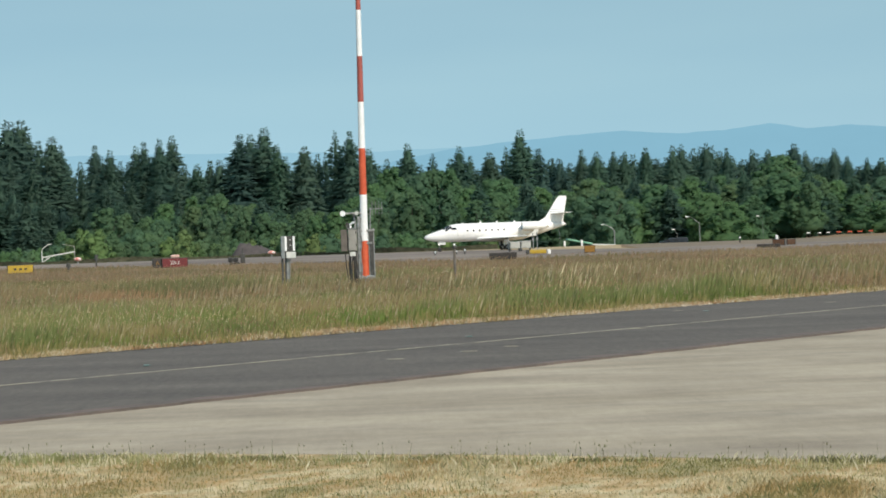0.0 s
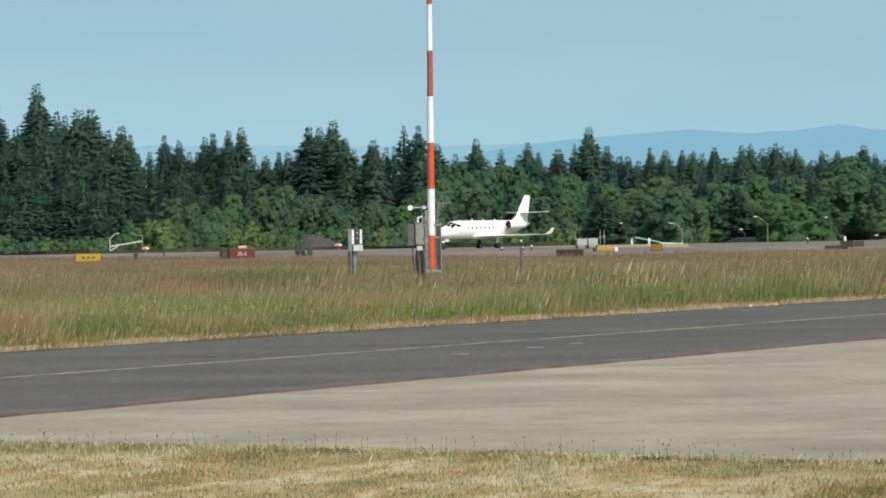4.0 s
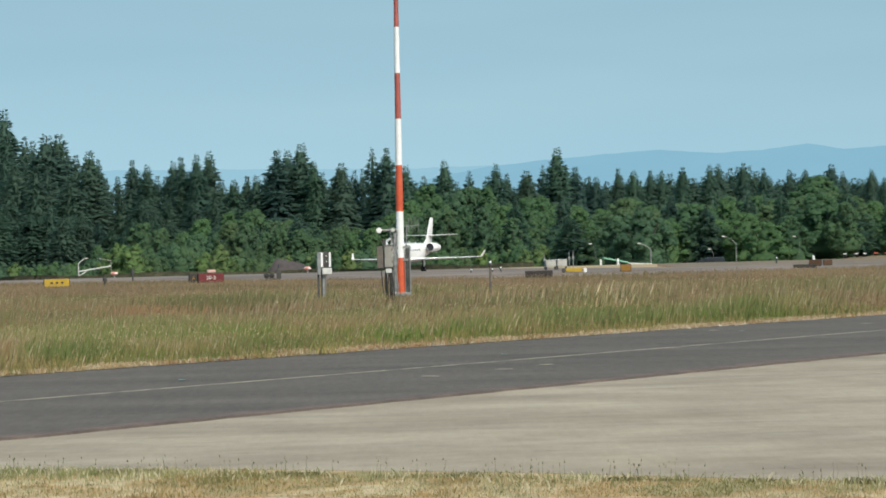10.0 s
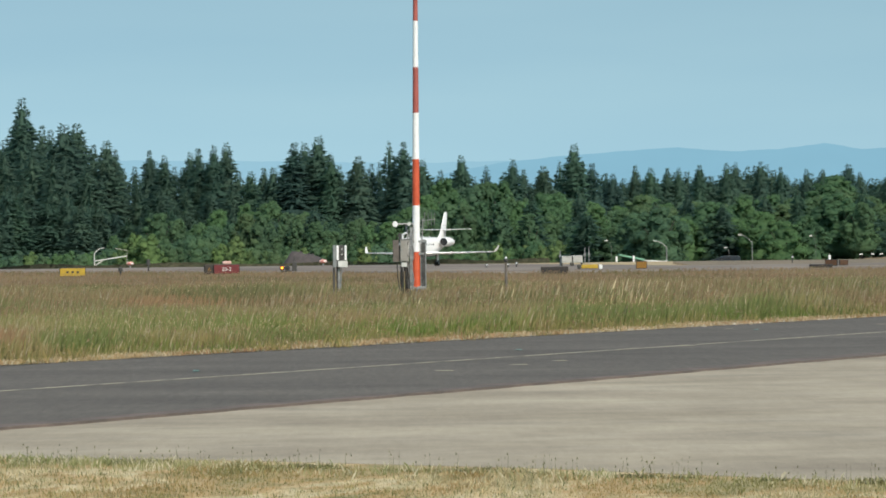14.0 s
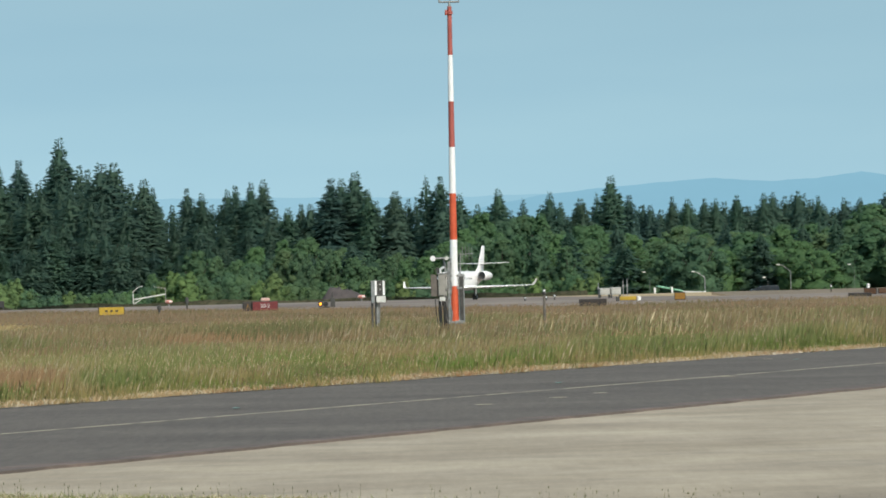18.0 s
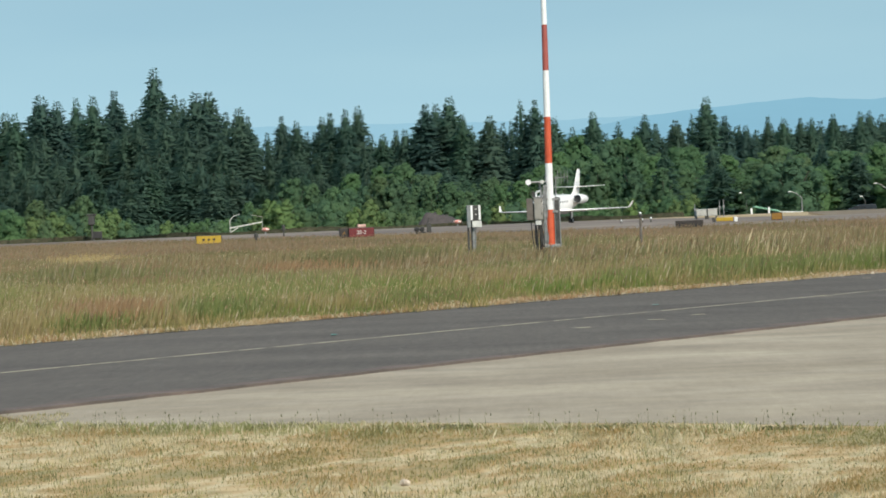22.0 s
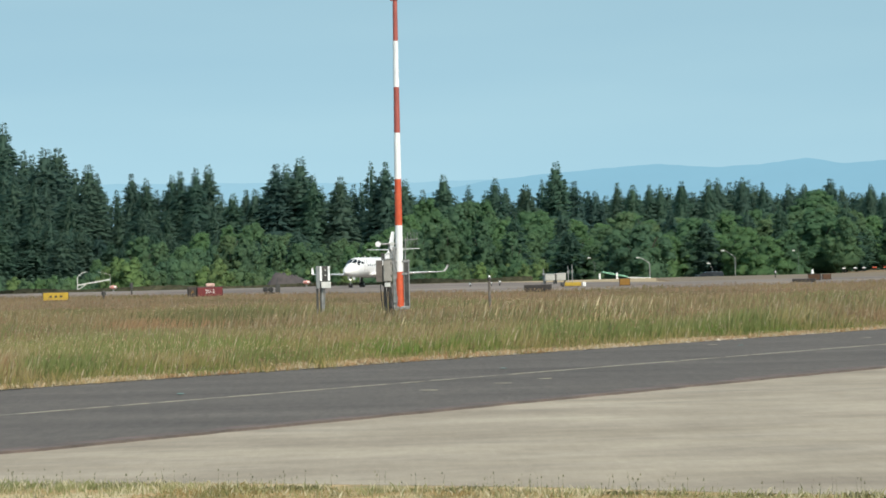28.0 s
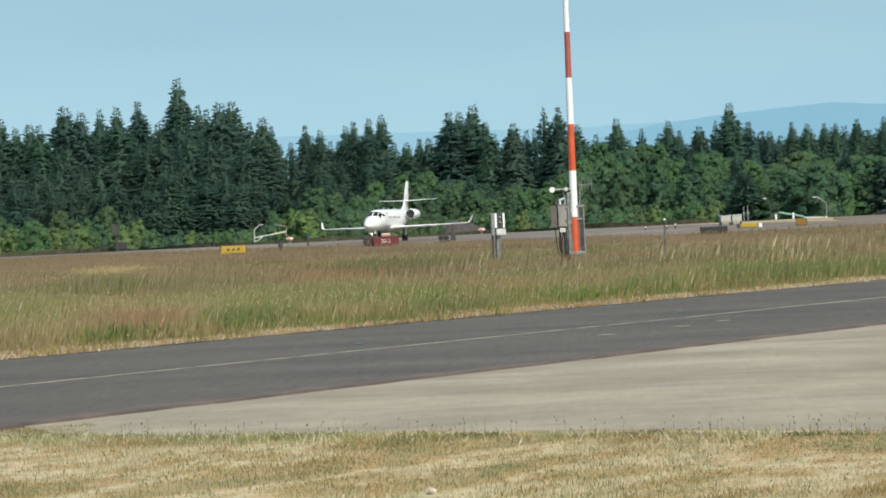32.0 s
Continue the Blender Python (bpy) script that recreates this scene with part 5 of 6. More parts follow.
def business_jet():
    t = new("business_jet")
    tagged(t, "white twin-engine business jet with winglets and cruciform tail", "aircraft")
    # fuselage: x forward, nose at 10.6
    secs = ((10.6, 1.90, 0.06, 0.06), (10.45, 1.91, 0.24, 0.22), (10.0, 1.95, 0.48, 0.43), (9.3, 2.0, 0.70, 0.62), (8.5, 2.07, 0.86, 0.78), (8.0, 2.15, 0.93, 0.88), (7.5, 2.27, 1.0, 1.04), (7.0, 2.38, 1.05, 1.14), (6.3, 2.43, 1.09, 1.19), (4.0, 2.44, 1.1, 1.2), (0.0, 2.45, 1.1, 1.19), (-2.2, 2.53, 1.08, 1.11), (-4.0, 2.68, 0.96, 0.95), (-5.6, 2.86, 0.74, 0.72), (-7.0, 3.02, 0.5, 0.48), (-8.0, 3.12, 0.28, 0.26), (-8.5, 3.15, 0.12, 0.11))
    bm = B()
    loft(bm, [ellipse(*s) for s in secs])
    fus = part("fuselage", bm, WHITE, t, "white fuselage", True)
    # belly fairing
    bm = B()
    loft(bm, [ellipse(*s) for s in ((4.6, 1.75, 0.3, 0.2), (3.6, 1.62, 0.95, 0.36), (2.0, 1.55, 1.2, 0.42), (-1.0, 1.55, 1.22, 0.42), (-2.6, 1.66, 0.95, 0.36), (-3.9, 1.9, 0.3, 0.2))])
    part("belly_fairing", bm, WHITE, t, smooth=True)
    def skin(x, y, out):
        """A point of the hull over (x, y), pushed out from its axis."""
        xs_ = [q[0] for q in secs[::-1]]
        zc, ry, rz = (float(np.interp(x, xs_, [q[i] for q in secs[::-1]])) for i in (1, 2, 3))
        return (x, y * out, zc + rz * max(0.0, 1 - (abs(y) / ry) ** 2.2) ** (1 / 2.2) * out)

    # windows and windscreen
    for side in (1, -1):
        for i in range(7):
            x = 5.0 - i * 0.82
            bm = B()
            loft(bm, [[(x + 0.115 * math.cos(a * 0.524), side * (1.075 + o), 2.68 + 0.145 * math.sin(a * 0.524)) for a in range(12)] for o in (-0.03, 0.035)])
            part("cabin_window", bm, GLASS, t, "dark cabin window")
        # windscreen panes hug the nose
        for across in (0.05, 0.52), (0.58, 0.86):
            bm = B()
            x0, x1 = (8.14, 7.28) if across[0] < 0.3 else (7.9, 7.05)
            inner, outer = ([[bm.verts.new(skin(x0 + (x1 - x0) * i / 4, side * (across[0] + (across[1] - across[0]) * j / 4), o)) for j in range(5)] for i in range(5)] for o in (0.96, 1.03))
            for i in range(4):
                for j in range(4):
                    bm.faces.new((outer[i][j], outer[i + 1][j], outer[i + 1][j + 1], outer[i][j + 1]))
                for p, q in (((i, 0), (i + 1, 0)), ((i, 4), (i + 1, 4)), ((0, i), (0, i + 1)), ((4, i), (4, i + 1))):
                    bm.faces.new((outer[p[0]][p[1]], outer[q[0]][q[1]], inner[q[0]][q[1]], inner[p[0]][p[1]]))
            part("windscreen_pane", bm, GLASS, t, "dark windscreen pane")
        bm = B()
        loft(bm, [[(7.15, side * o * 0.9, 2.86), (7.05, side * o * 0.8, 3.14), (6.5, side * o * 0.86, 3.14), (6.42, side * o * 0.97, 2.84)] for o in (1.0, 1.08)])
        part("windscreen_pane", bm, GLASS, t, "dark side pane of the cockpit")
    # cabin door outline
    bm = B()
    for xa, xb, za, zb in ((6.25, 6.29, 1.95, 3.35), (5.45, 5.49, 1.95, 3.35)):
        box(bm, (xa + xb) / 2, 1.06, za, 0.03, 0.08, zb - za)
    part("door_seam", bm, STRIPE, t)
    for side in (1, -1):
        # wing
        bm = B()
        loft(bm, [foil((3.6, side * 0.2, 1.52), 4.6, 0.12), foil((2.2, side * 2.2, 1.56), 3.35, 0.11), foil((-1.2, side * 8.3, 1.68), 1.35, 0.10), foil((-1.45, side * 8.62, 1.75), 1.1, 0.09)])
        wing = part("wing", bm, WHITE, t, "white swept wing", True)
        bm = B()
        loft(bm, [foil((-1.4, side * 8.6, 1.72), 1.12, 0.08, True), foil((-1.95, side * 8.78, 2.1), 0.8, 0.08, True), foil((-2.35, side * 8.9, 2.52), 0.5, 0.08, True)])
        part("winglet", bm, WHITE, wing, smooth=True)
        bm = B()
        loft(bm, [foil((3.62, side * 1.2, 1.56), 0.22, 0.3), foil((-1.16, side * 8.3, 1.69), 0.12, 0.3)])
        part("leading_edge", bm, BARE, wing, "bare metal leading edge", True)
        for y in (2.9, 4.6, 6.2):
            bm = B()
            loft(bm, [[(x, side * y + 0.12 * r * math.cos(a * 0.785), 1.47 + (y - 2) * 0.04 + 0.14 * r * math.sin(a * 0.785)) for a in range(8)] for x, r in ((0.2 - (y - 2) * 0.25, 0.2), (-0.5 - (y - 2) * 0.2, 1.0), (-1.5 - (y - 2) * 0.18, 0.3))])
            part("flap_fairing", bm, WHITE, wing, smooth=True)
        # stabiliser
        bm = B()
        loft(bm, [foil((-6.4, 0, 4.56), 1.85, 0.09), foil((-7.8, side * 3.35, 4.66), 0.95, 0.09)])
        part("stabiliser", bm, WHITE, t, "white horizontal tail", True)
        # engine
        bm = B()
        loft(bm, [ellipse(x, 3.02, r, r, 24, 2.0) for x, r in ((-2.2, 0.50), (-2.32, 0.56), (-2.8, 0.60), (-4.0, 0.60), (-4.9, 0.50), (-5.5, 0.38))], cap=False)
        for v in bm.verts:
            v.co.y += side * 1.72
        eng = part("engine_nacelle", bm, WHITE, t, "white engine nacelle", True)
        bm = B()
        loft(bm, [[(x, side * 1.72 + y, z) for x, y, z in ellipse(xx, 3.02, r, r, 24, 2.0)] for xx, r in ((-2.19, 0.505), (-2.14, 0.48), (-2.2, 0.44), (-2.6, 0.43))], cap=False)
        part("intake_lip", bm, BARE, eng, "polished intake lip", True)
        bm = B()
        tube(bm, (-2.6, side * 1.72, 3.02), (-2.45, side * 1.72, 3.02), 0.44, 0.44, 24)
        part("fan", bm, DARK, eng, "dark engine fan")
        bm = B()
        tube(bm, (-5.75, side * 1.72, 3.02), (-5.3, side * 1.72, 3.02), 0.26, 0.33, 18)
        part("exhaust", bm, BARE, eng)
        bm = B()
        loft(bm, [foil((-2.9, side * 0.7, 3.0), 2.3, 0.09), foil((-2.95, side * 1.3, 3.02), 2.2, 0.08)])
        part("pylon", bm, WHITE, t)
        # main gear
        leg = B()
        tube(leg, (-0.1, side * 1.5, 0.3), (-0.05, side * 1.5, 1.6), 0.14, 0.17, 10)
        g = part("main_gear_leg", leg, DKSTEEL, t)
        bm = B()
        box(bm, -0.02, side * 1.66, 0.55, 0.62, 0.05, 0.85, 0.01)
        part("gear_door", bm, WHITE, g)
        for o in (-0.17, 0.17):
            bm = B()
            tube(bm, (-0.1, side * 1.5 + o - 0.09, 0.36), (-0.1, side * 1.5 + o + 0.09, 0.36), 0.36, None, 20)
            part("wheel", bm, RUBBER, g, "black tyre")
            bm = B()
            tube(bm, (-0.1, side * 1.5 + o - 0.1, 0.36), (-0.1, side * 1.5 + o + 0.1, 0.36), 0.17, None, 14)
            part("rim", bm, GALV, g)
    # fin with dorsal fillet and stripes
    bm = B()
    loft(bm, [foil((-3.8, 0, 3.1), 4.5, 0.05, True), foil((-4.95, 0, 3.68), 3.25, 0.07, True), foil((-5.75, 0, 4.1), 2.5, 0.08, True), foil((-7.4, 0, 6.6), 1.35, 0.08, True), foil((-7.7, 0, 6.88), 0.95, 0.06, True)])
    fin = part("fin", bm, WHITE, t, "white swept fin with grey stripes", True)
    for z in (4.75, 5.05):
        c = 2.5 - (z - 4.1) * 0.5
        le = -5.75 - (z - 4.1) * 0.674
        bm = B()
        loft(bm, [[(x, y * 1.1, zz) for x, y, zz in foil((le + 0.015 - 0.674 * o, 0, z + o), c - 0.5 * o, 0.08, True)] for o in (0.0, 0.13)])
        part("fin_stripe", bm, STRIPE, fin, "pale grey stripe")
    # strake, nose gear, lamps, aerials
    leg = B()
    tube(leg, (8.6, 0, 0.25), (8.55, 0, 1.5), 0.06, 0.08, 10)
    ng = part("nose_gear_leg", leg, GALV, t)
    for o in (-0.13, 0.13):
        bm = B()
        tube(bm, (8.6, o - 0.07, 0.26), (8.6, o + 0.07, 0.26), 0.26, None, 18)
        part("wheel", bm, RUBBER, ng, "black tyre")
    for o in (-0.32, 0.32):
        bm = B()
        box(bm, 8.3, o, 0.95, 0.9, 0.03, 0.45, 0.01)
        part("gear_door", bm, WHITE, ng)
    bm = B()
    tube(bm, (8.72, 0, 0.95), (8.62, 0, 0.95), 0.1, 0.09, 12)
    part("taxi_lamp", bm, LAMPWHITE, ng, "bright taxi lamp")
    for x, z, h in ((3.2, 3.62, 0.28), (1.0, 3.62, 0.2), (5.6, 3.6, 0.15), (-1.4, 3.6, 0.22)):
        bm = B()
        loft(bm, [foil((x, 0, z - 0.02), 0.32, 0.1, True, 5), foil((x - 0.12, 0, z + h), 0.16, 0.1, True, 5)])
        part("aerial", bm, WHITE, t)
    return t


jet = business_jet()


def road_vehicle(name, label, length, height, width, bonnet, paint=WHITE):
    t = new(name)
    tagged(t, label, "vehicle")
    half = width / 2
    prof = ((length / 2, 0.45), (length / 2, 0.85), (length / 2 - bonnet, 1.05), (length / 2 - bonnet - 0.7, height), (-length / 2 + 0.15, height), (-length / 2, height * 0.75), (-length / 2, 0.45))
    bm = B()
    rings = [[(x, y, z) for x, z in prof] for y in (-half, half)]
    loft(bm, rings)
    bmesh.ops.bevel(bm, geom=list(bm.edges), offset=0.08, segments=2, affect="EDGES", profile=0.5)
    body = part("body", bm, paint, t)
    for y in (-half - 0.012, half - 0.02):
        bm = B()
        box(bm, length * 0.05, y + 0.016, height * 0.62, length * 0.42, 0.03, height * 0.25, 0.01)
        part("side_window", bm, GLASS, body)
    bm = B()
    box(bm, 0, 0, 0, 0.03, width * 0.84, height * 0.3, 0.01, Matrix.Translation((length / 2 - bonnet - 0.33, 0, height * 0.66)) @ pose(0, 0, 0, 0, -38, 0))
    part("windscreen", bm, GLASS, body)
    for x in (length * 0.32, -length * 0.3):
        for y in (-half + 0.1, half - 0.1):
            bm = B()
            tube(bm, (x, y - 0.11, 0.34), (x, y + 0.11, 0.34), 0.34, None, 16)
            wh = part("wheel", bm, RUBBER, t)
            bm = B()
            tube(bm, (x, y - 0.12, 0.34), (x, y + 0.12, 0.34), 0.18, None, 12)
            part("rim", bm, GALV, wh)
    return t


van = road_vehicle("minivan", "white minivan driving on the far road", 4.0, 1.75, 1.8, 0.6)
parked = road_vehicle("parked_car", "dark blue car parked beneath the trees", 4.4, 1.45, 1.8, 1.1, DARKPAINT)
PX, PY = 47.4, 433
parked.matrix_world = pose(PX, PY, terrain(PX, PY), 0, 0, 178)
car = road_vehicle("passenger_car", "white car driving on the far road", 3.7, 1.2, 1.6, 0.9)


# ---- grass ----
def blades(name, px, py, hgt, wid, lean, material, label, seed, z0=0.0, kind="stuff", wind=0.9):
    """One mesh of many blades: each a bent strip of two triangles at a place of its own."""
    g = np.random.default_rng(seed)
    n = len(px)
    a = g.uniform(0, 2 * np.pi, n)
    la = g.normal(0.3, wind, n)
    dx, dy = np.cos(a) * wid / 2, np.sin(a) * wid * 0.3
    lx, ly = np.cos(la) * lean * hgt, np.sin(la) * lean * hgt
    v = np.zeros((n, 4, 3))
    z0 = np.zeros(n) + z0
    v[:, 0] = np.stack([px - dx, py - dy, z0], 1)
    v[:, 1] = np.stack([px + dx, py + dy, z0], 1)
    v[:, 2] = np.stack([px + dx * 0.8 + lx * 0.4, py + dy * 0.8 + ly * 0.4, z0 + hgt * 0.6], 1)
    v[:, 3] = np.stack([px + lx, py + ly, z0 + hgt * np.sqrt(np.clip(1 - (lean * 0.7) ** 2, 0.1, 1))], 1)
    i = np.arange(n) * 4
    f = np.concatenate([np.stack([i, i + 1, i + 2], 1), np.stack([i, i + 2, i + 3], 1)])
    me = bpy.data.meshes.new(name)
    me.vertices.add(n * 4)
    me.vertices.foreach_set("co", v.ravel())
    me.loops.add(len(f) * 3)
    me.loops.foreach_set("vertex_index", f.ravel().astype(np.int32))
    me.polygons.add(len(f))
    me.polygons.foreach_set("loop_start", (np.arange(len(f)) * 3).astype(np.int32))
    me.polygons.foreach_set("loop_total", np.full(len(f), 3, np.int32))
    me.update(calc_edges=True)
    me.materials.append(material)
    ob = new(name, me)
    return tagged(ob, label, "grass", kind=kind)


def meadow(n, y0, y1, seed, power=1.0):
    """Places in the meadow beyond the taxiway, within the swept view."""
    g = np.random.default_rng(seed)
    y = (y0 ** power + g.random(n) * (y1 ** power - y0 ** power)) ** (1 / power)
    x = np.tan(np.radians(g.uniform(-13, 12, n))) * y
    keep = x < -6.0 + (y - 41.5) * 0.72 - 0.05 + g.normal(0, 0.12, n)
    keep &= y < np.where(x < 6, np.minimum(226 - x * 2.1, 335), 210 + (x - 6) * 0.55) + g.normal(0, 3, n)
    return x[keep], y[keep], g


def clump(x, y, s):
    """Slow unevenness of the sward, 0 to 1."""
    return 0.5 + 0.25 * (np.sin(x * s + 1.3 * np.sin(y * s * 0.37)) + np.sin(y * s * 0.43 + 1.7 * np.sin(x * s * 0.61)))


def edge_dist(x, y):
    return (-6.0 + (y - 41.5) * 0.72 - x) * 0.81


def sward_height(x, y):
    rise = np.clip(edge_dist(x, y) / 2.5, 0.12, 1)
    return (0.22 + 0.2 * clump(x, y, 0.8) + 0.12 * clump(x, y, 0.21)) * rise * np.interp(y, (55, 68, 76, 88, 110, 140), (1.05, 1.2, 1.42, 1.42, 1.2, 0.74))


SWARD = {"straw": "patch of ripe straw-yellow meadow grass", "olive": "patch of dark olive meadow grass", "pink": "patch of russet seeding meadow grass", "green": "patch of fresh green meadow grass"}
# patches of the sward: bearing and fall from the eye's height, with half widths, in degrees
SWATHES = (
    ("straw", -9.40, 0.575, 0.86, 0.092),
    ("olive", -3.96, 0.770, 1.38, 0.103),
    ("pink", -4.88, 0.932, 1.20, 0.103),
    ("pink", -9.03, 1.570, 1.03, 0.138),
    ("green", -6.71, 1.630, 0.97, 0.160),
    ("green", -9.31, 1.857, 0.86, 0.126),
    ("green", 3.81, 1.169, 1.38, 0.229),
    ("green", 6.98, 1.152, 0.52, 0.149),
    ("green", -2.61, 1.568, 1.26, 0.138),
    ("olive", -6.46, 0.599, 0.69, 0.069),
)
for nm, n, y0, y1, sd, wd, mt in (("tall_grass", 165000, 30, 68, 1, 0.0052, GRASS_NEAR), ("tall_grass", 150000, 60, 125, 2, 0.009, GRASS_MID), ("tall_grass", 70000, 115, 345, 3, 0.03, GRASS_FAR)):
    x, y, g = meadow(n, y0, y1, sd)
    h = sward_height(x, y) * g.uniform(0.45, 1.25, len(x))
    w, lean = wd * g.uniform(0.6, 1.4, len(x)), g.uniform(0.0, 0.36, len(x))
    rest = np.ones(len(x), bool)
    bearing, fall = np.degrees(np.arctan2(x, y)), np.degrees(np.arctan2(1.6 - h * 0.7, y))
    for tone in PATCHES:
        own = np.zeros(len(x), bool)
        for name, b, e, sb, se in SWATHES:
            if name == tone:
                own |= ((bearing - b) / sb) ** 2 + ((fall - e) / se) ** 2 < 1.0 + g.normal(0, 0.45, len(x))
        own &= rest
        rest &= ~own
        if own.sum() > 50:
            blades("tall_grass", x[own], y[own], h[own], w[own], lean[own], PATCHES[tone], SWARD[tone], sd + 50, wind=1.1)
    blades(nm, x[rest], y[rest], h[rest], w[rest], lean[rest], mt, "tall seeding meadow grass, green below and brown on top", sd, wind=1.1)
# ripe heads over the stems: russet ones in drifts, pale ones among them
for n, y0, y1, sd, wd, mt, lb, share in (
        (80000, 36, 72, 61, 0.011, HEADRED, "russet seed heads over the meadow grass", 0.62), (80000, 66, 128, 62, 0.018, HEADRED, "russet seed heads over the meadow grass", 0.85),
        (42000, 120, 345, 63, 0.05, HEADRED, "russet seed heads over the meadow grass", 0.9), (30000, 36, 72, 64, 0.008, HEADPALE, "pale seed heads over the meadow grass", 0.5),
        (20000, 66, 128, 65, 0.012, HEADPALE, "pale seed heads over the meadow grass", 0.45)):
    x, y, g = meadow(n, y0, y1, sd)
    side = np.interp(np.degrees(np.arctan2(x, y)), (-5.0, -1.0, 2.0), (0.55, 0.8, 1.0)) if mt is HEADRED and y0 < 100 else 1.0
    drift = clump(x + 7.0 * (mt is HEADPALE), y, 0.37) * 0.6 + clump(x, y, 1.9) * 0.4
    ok = (edge_dist(x, y) > 0.9) & (g.random(len(x)) < share * side * np.clip(drift * 2.2 - 0.3, 0.12, 1))
    x, y = x[ok], y[ok]
    top = sward_height(x, y) * (g.uniform(0.62, 1.12, len(x)) if mt is HEADRED else g.uniform(0.8, 1.3, len(x)))
    ln = g.uniform(0.03, 0.075, len(x))
    blades("seed_heads", x, y, ln, wd * g.uniform(0.6, 1.3, len(x)), g.uniform(0.0, 0.45, len(x)), mt, lb, sd, z0=np.maximum(0.02, top - ln), wind=1.0)
# tall pale stalks that stand out of the sward in a few places
g = np.random.default_rng(71)
cb, cy = g.normal(0, 1, 26), g.uniform(62, 82, 26)
cb = np.where(np.arange(26) % 5 == 0, g.uniform(-6, 8, 26), 4.1 + 0.75 * cb)
k = g.integers(0, 26, 150)
y = cy[k] + g.normal(0, 1.2, len(k))
x = np.tan(np.radians(cb[k])) * y + g.normal(0, 0.5, len(k))
ok = edge_dist(x, y) > 1.0
x, y = x[ok], y[ok]
h = sward_height(x, y) * g.uniform(1.05, 1.5, len(x))
blades("tall_stalks", x, y, h, g.uniform(0.006, 0.011, len(x)), g.uniform(0.05, 0.35, len(x)), HEADPALE, "tall pale dry stalks standing out of the meadow", 71, wind=0.8)
# dry fringe along the asphalt: broad in some places, gone in others
g = np.random.default_rng(21)
y = g.uniform(26, 92, 60000)
broad = np.clip(clump(y * 1.7, y * 0.9, 1.0) * 1.6 - 0.25, 0.1, 1.25)
ok = g.random(len(y)) < 0.25 + 0.7 * broad
y, broad = y[ok], broad[ok]
x = taxi_far(y) + 0.08 - np.abs(g.normal(0, 0.62, len(y))) * (0.3 + 1.0 * broad)
blades("dry_fringe", x, y, g.uniform(0.03, 0.14, len(x)), g.uniform(0.006, 0.012, len(x)), g.uniform(0.1, 0.8, len(x)), DRYEDGE, "dry straw-coloured grass along the asphalt edge", 21, wind=3)
# tufts that lean over the edge
g = np.random.default_rng(27)
cy = g.uniform(28, 92, 150)
cx = taxi_far(cy) - np.abs(g.normal(0.12, 0.3, len(cy)))
k = g.integers(0, len(cy), 9000)
r = g.uniform(0.06, 0.3, len(cy))
x, y = cx[k] + g.normal(0, 1, len(k)) * r[k] * 0.6, cy[k] + g.normal(0, 1, len(k)) * r[k] * 1.2
blades("edge_tufts", x, y, r[k] * g.uniform(0.4, 1.0, len(k)), g.uniform(0.004, 0.007, len(k)), g.uniform(0.0, 0.45, len(k)), EDGETUFT, "green and russet tufts at the asphalt edge", 27, wind=3)
# pale crumbs of stone on the asphalt edge
g = np.random.default_rng(23)
y = g.uniform(27, 92, 2600)
y = np.where(g.random(len(y)) < 0.5, y, np.round(y / 1.7) * 1.7 + g.normal(0, 0.25, len(y)))
x = -6.0 + (y - 41.5) * 0.72 + g.normal(-0.1, 0.12, len(y))
blades("edge_gravel", x, y, g.uniform(0.02, 0.055, len(x)), g.uniform(0.02, 0.07, len(x)), g.uniform(0.0, 0.3, len(x)), CRUMB, "pale crumbs of stone along the asphalt edge", 23, z0=0.03, wind=3)


def lawn(n, y0, y1, seed):
    g = np.random.default_rng(seed)
    y = g.uniform(y0, y1, n)
    x = np.tan(np.radians(g.uniform(-13.5, 12.5, n))) * y
    edge = np.where(x < -4.2, 1e3, 23.0 - (x + 4.2) * 0.515) + g.normal(0, 0.1, n)
    keep = (y < edge) & (x > -4.6 + (y - 25.3) * 0.70 - 30) & ~((x < -3.9) & (x > -6.0 + (y - 41.5) * 0.72) & (x < -4.4 + (y - 25.3) * 0.70 + 0.1))
    keep &= ~((x < -4.2) & (x < -6.0 + (y - 41.5) * 0.72 + 14.0) & (x < -4.4 + (y - 25.3) * 0.70))
    return x[keep], y[keep], g


x, y, g = lawn(165000, 10.5, 24.5, 8)
clear = (np.abs(x + 0.93) > 0.05) | (y > 16.8) | (y < 16.3)
x, y = x[clear], y[clear]
thick = clump(x, y, 0.9) * 0.5 + clump(x + 2, y, 4.0) * 0.5
ok = g.random(len(x)) < np.clip(thick * 1.9 - 0.15, 0.25, 1)
x, y = x[ok], y[ok]
h = (0.014 + 0.036 * clump(x, y, 3.0) ** 2) * g.uniform(0.4, 1.6, len(x))
blades("lawn", x, y, h, g.uniform(0.004, 0.009, len(x)), g.uniform(0.0, 0.8, len(x)), LAWN, "mown dry grass, straw and green, at the apron edge", 8, wind=3)
